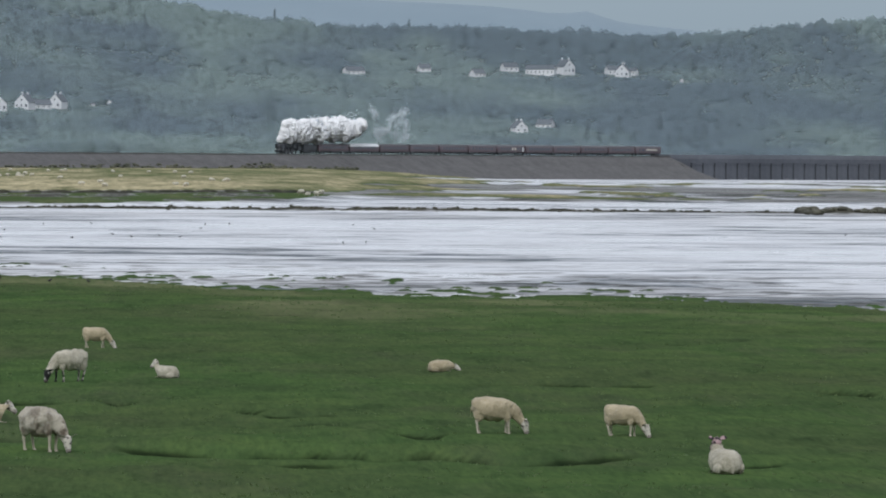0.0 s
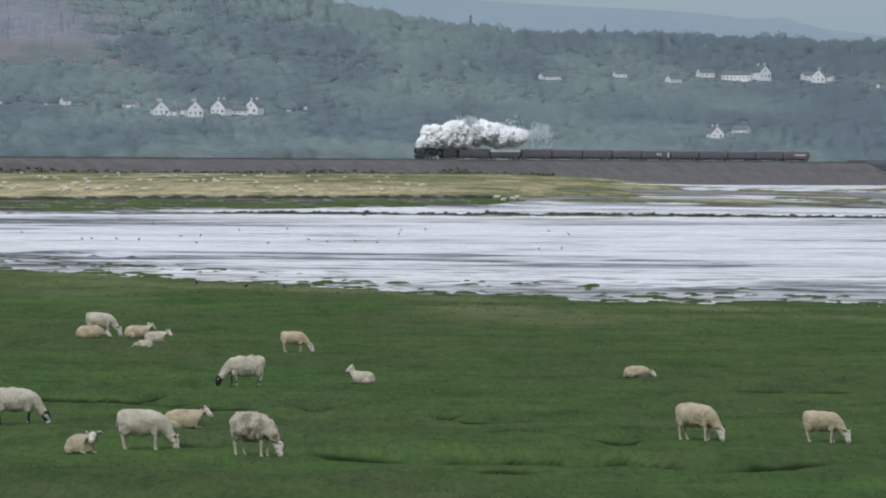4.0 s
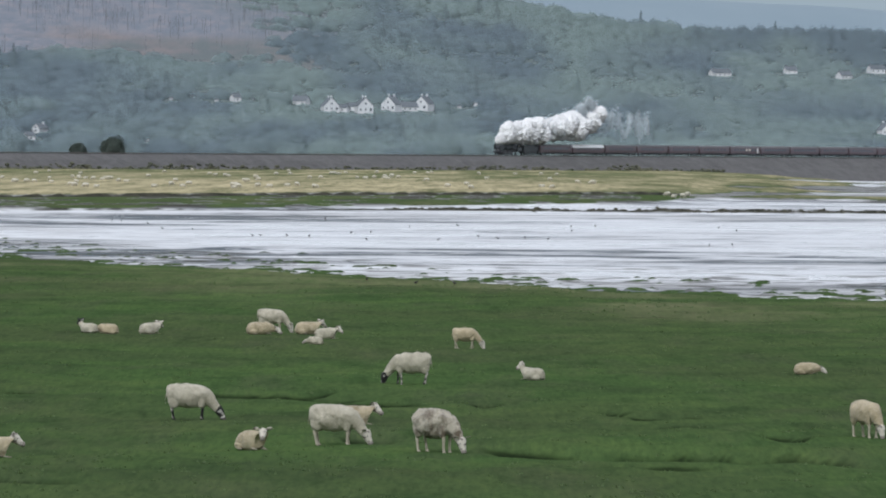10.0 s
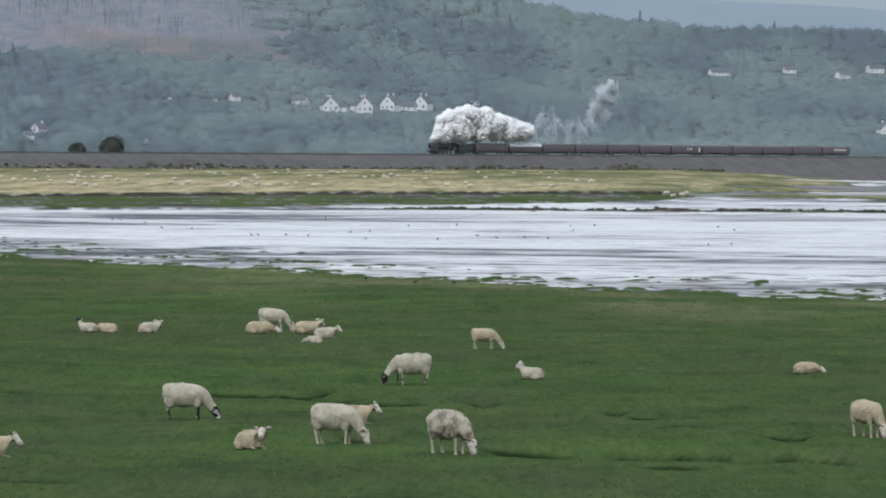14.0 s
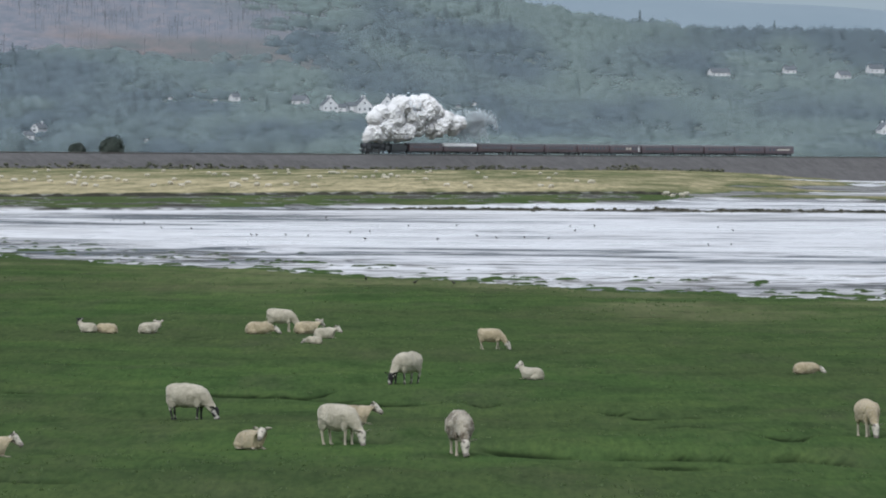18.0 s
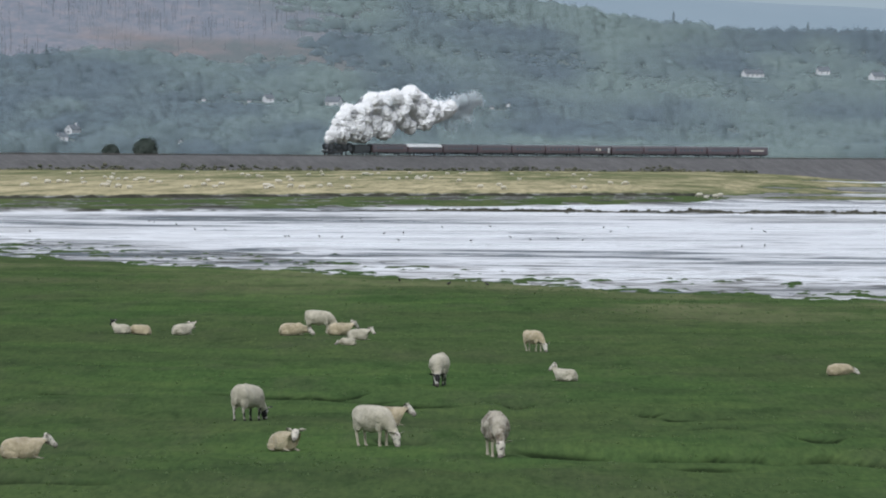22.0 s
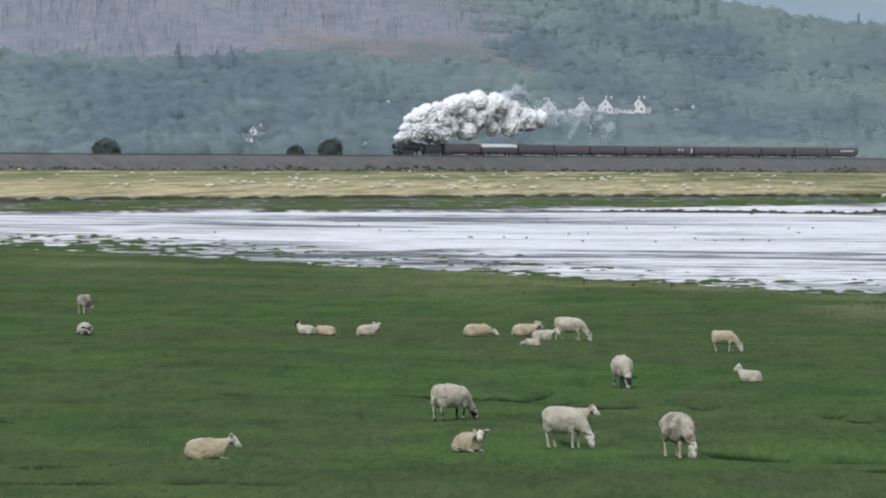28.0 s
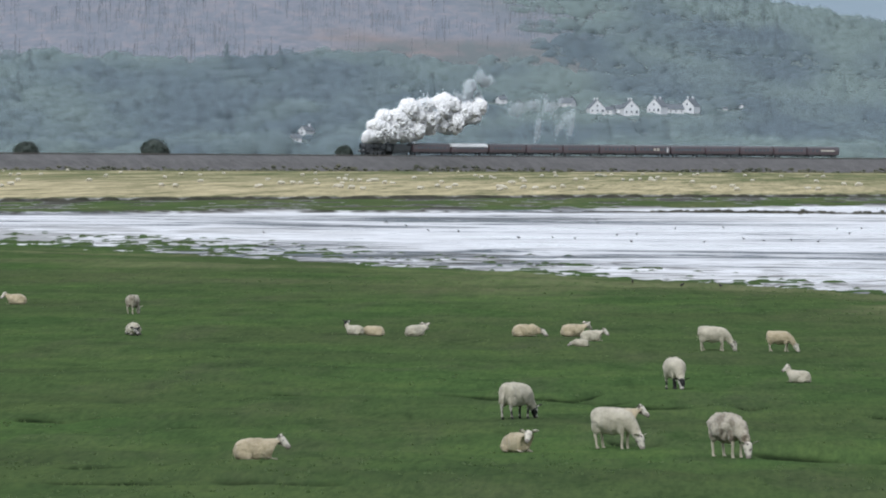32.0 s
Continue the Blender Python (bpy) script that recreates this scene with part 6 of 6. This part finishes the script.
# ---- what moves ----
HEAD_ROWS = [(0, 122.2), (3, 94.8), (6, 67.1), (9, 39.6), (11, 20.6), (14, -8.6), (17, -38.2), (20, -68.6), (23, -99.0), (26, -129.8), (29, -161.3), (32, -194.0)]
PLUME_ROWS = [  # seconds, length along the train in metres, height of the top above the chimney near the front, at a third, two thirds and the end; underside at the end
    (0, 50, 7, 8, 8, 8.5, 0.6), (3, 68, 6, 8, 8, 7.5, 1.5), (6, 60, 6, 12.5, 9.5, 3.5, 0), (8, 73, 6, 10.5, 15, 6, 1), (9, 82, 4.5, 9.5, 15.5, 8, 3), (10, 60, 6, 8, 9, 13, 2),
    (12, 66, 8, 9.5, 8, 8, 1), (13, 74, 8, 9.5, 5, 9, 1), (14, 54, 8, 13, 10, 6, 0.5), (17, 50, 9, 15.5, 14, 7, 1), (19, 57, 8, 14, 17, 10, 2), (22, 66, 8, 15, 19, 15, 6),
    (24, 74, 6, 12, 18, 20, 9), (26, 64, 8, 12, 14, 14, 4), (29, 82, 8, 16, 18, 9, 3), (32, 60, 6, 12.5, 15, 15, 5)]
TOWER_ROWS = [  # seconds, where the column begins and ends behind the chimney, its lowest and highest
    (0, 28, 40, 2, 8), (6, 18, 34, 3, 12), (8, 36, 52, 4, 15), (10, 44, 59, 3, 16), (11, 54, 69, 4, 17), (12, 66, 81, 5, 19), (13, 82, 97, 6, 19), (14, 96, 112, 8, 22), (17, 62, 78, 2, 8),
    (19, 48, 62, 4, 13), (22, 68, 88, 10, 17), (24, 62, 78, 9, 20), (26, 64, 94, 9, 21), (28.6, 45, 62, 6, 18), (30, 45, 62, 8, 20), (31, 46, 63, 8, 20), (32, 47, 65, 7, 23)]
WISP_ROWS = [  # the same for the thin steam
    (0, 61, 86, 1, 13), (1, 72, 96, 1, 12), (3, 62, 80, 2, 8), (6, 56, 100, 0.5, 6), (8, 66, 90, 1, 8), (10, 62, 95, 2, 10), (11, 74, 107, 1, 11), (13, 84, 128, 1, 10), (14, 58, 100, 1, 9),
    (17, 50, 80, 1, 9), (20, 52, 70, 4, 14), (24, 72, 90, 10, 16), (26, 76, 100, 8, 16), (28.6, 84, 125, 3, 12), (30, 85, 120, 3, 12), (32, 78, 112, 4, 14)]


def at_time(rows, t):
    ts = [r[0] for r in rows]
    return [float(np.interp(t, ts, [r[j] for r in rows])) for j in range(1, len(rows[0]))]


def head_at(t):
    """The front buffers' place along the line: a smooth curve through the rows."""
    ts, ss = [r[0] for r in HEAD_ROWS], [r[1] for r in HEAD_ROWS]
    c = np.polyfit(ts, ss, 4)
    return float(np.polyval(c, t))


def motions():
    turn = math.degrees(math.atan2(-LU.y, -LU.x))

    def vehicle(s):
        p = on_line(s)
        return pose(p.x, p.y, RAIL_Z, 0, 0, turn)

    marks = [2.0 * k for k in range(17)]
    for ob, back in TRAIN:
        walk(ob, [(t, vehicle(head_at(t) + back)) for t in marks])
    # the driving wheels roll forward
    steps = [k / 8 for k in range(257)]
    for w in DRIVERS:
        base = w.location.copy()
        rows = []
        for t in steps:
            a = math.degrees((head_at(0) - head_at(t)) / 1.0)
            rows.append((t, pose(base.x, base.y, base.z, 0, a % 360, 0)))
        walk(w, rows)
    # the plume goes with the engine and churns as it trails
    walk(plume, [(t, vehicle(head_at(t) + 2.1) @ pose(0, 0, 4.1)) for t in marks])
    beats = [k * 1.0 for k in range(33)]
    for ob, u, v, rad, ph, side in PUFFS:
        rows = []
        for t in beats:
            ln, h0, h1, h2, h3, under = at_time(PLUME_ROWS, t)
            uu = min(max(u + 0.03 * math.sin(t * 0.9 + ph), 0), 1)
            top = float(np.interp(uu, (0, 0.06, 0.33, 0.66, 1), (1.8, h0 * 1.1, h1, h2, h3))) + 0.7 * math.sin(t * 1.3 + ph * 2)
            low = under * uu ** 3 + 0.35 * float(smooth(0.3, 0.5, uu))
            room = max(top - low - 2 * rad * 0.8, 0.0)
            z = low + rad * 0.75 + v * room
            z = min(z, max(top - rad * 0.7, rad * 0.55))
            rows.append((t, pose(-uu * ln - 0.2 - 1.2 * math.sin(ph * 5) * min(1, uu * 8), side * uu, z, 25 * math.sin(t * 0.35 + ph), t * 9 + ph * 57, 20 * math.sin(t * 0.3 + ph))))
        walk(ob, rows)
    for group, table in ((TOWER, TOWER_ROWS), (WISPS, WISP_ROWS)):
        for ob, u, rad, ph in group:
            rows = []
            for t in beats:
                a, b, lo, hi = at_time(table, t)
                # a column leans back as it rises; shreds hang where they are
                v = u if group is TOWER else 0.5 + 0.5 * math.sin(ph * 3 + t * 0.25)
                w = min(max(0.35 * u + 0.65 * (0.5 + 0.5 * math.sin(ph * 7)), 0), 1) if group is TOWER else u
                z = lo + rad * 0.6 + max(hi - lo - rad * 1.4, 0) * v
                rows.append((t, pose(-(a + (b - a) * w), 0.6 * math.sin(ph * 9), z, 20 * math.sin(t * 0.3 + ph), t * 6 + ph * 57, 0)))
            walk(ob, rows)
    # the flock: steps and turns of the body, nodding heads, swinging legs where one walks
    for k, (ob, head, kind, size, rows) in enumerate(FLOCK):
        if len(rows) > 1:
            keys = list(rows)
            if keys[0][0] > 0:
                keys = [(0, *keys[0][1:])] + keys
            if keys[-1][0] < 32:
                keys = keys + [(32, *keys[-1][1:])]
            walk(ob, [(t, pose(x, y, ground_z(x, y) - 0.012, 0, 0, a)) for t, x, y, a in keys])
        if kind == "graze":
            base, spin = head.location.copy(), random.Random(k).uniform(0, 6)
            walk(head, [(t * 0.8, pose(base.x, base.y, base.z + 0.012 * math.sin(t * 1.9 + spin), 0, 58 + 7 * math.sin(t * 1.1 + spin), 9 * math.sin(t * 0.5 + spin * 2))) for t in range(41)])
        elif kind in ("lie_up", "lie_high"):
            base, a0 = head.location.copy(), head.matrix_basis.to_euler()
            walk(head, [(t * 2.0, pose(base.x, base.y, base.z, 0, math.degrees(a0.y) + 3 * math.sin(t + k), math.degrees(a0.z) + 8 * math.sin(t * 0.7 + k))) for t in range(17)])
    walker = FLOCK[14][0]
    for j, leg in enumerate(c for c in walker.children if c.name.split(".")[0] in ("hind_leg", "fore_leg")):
        base = leg.location.copy()
        rows = [(0, pose(*base))]
        for n in range(25, 65):
            t = n * 0.5
            if 26 <= t <= 31.5:
                rows.append((t, pose(base.x, base.y, base.z, 0, 14 * math.sin(n * 1.57 + (j % 2) * math.pi + (j // 2) * 1.57), 0)))
        rows.append((32, pose(*base)))
        walk(leg, rows)
    # a few of the birds wander over the sand
    for k, (ob, x, y) in enumerate(ROOST):
        if k % 3 == 0 and k < 30:
            rng = random.Random(k)
            dx, a0 = rng.uniform(-1.6, 1.6), rng.uniform(-40, 40)
            face = 180 if dx < 0 else 0
            walk(ob, [(t, pose(x + dx * t / 32, y, ground_z(x + dx * t / 32, y) - 0.005, 0, 0, face + a0 * 0.3 * math.sin(t * 0.4))) for t in range(0, 33, 4)])


motions()
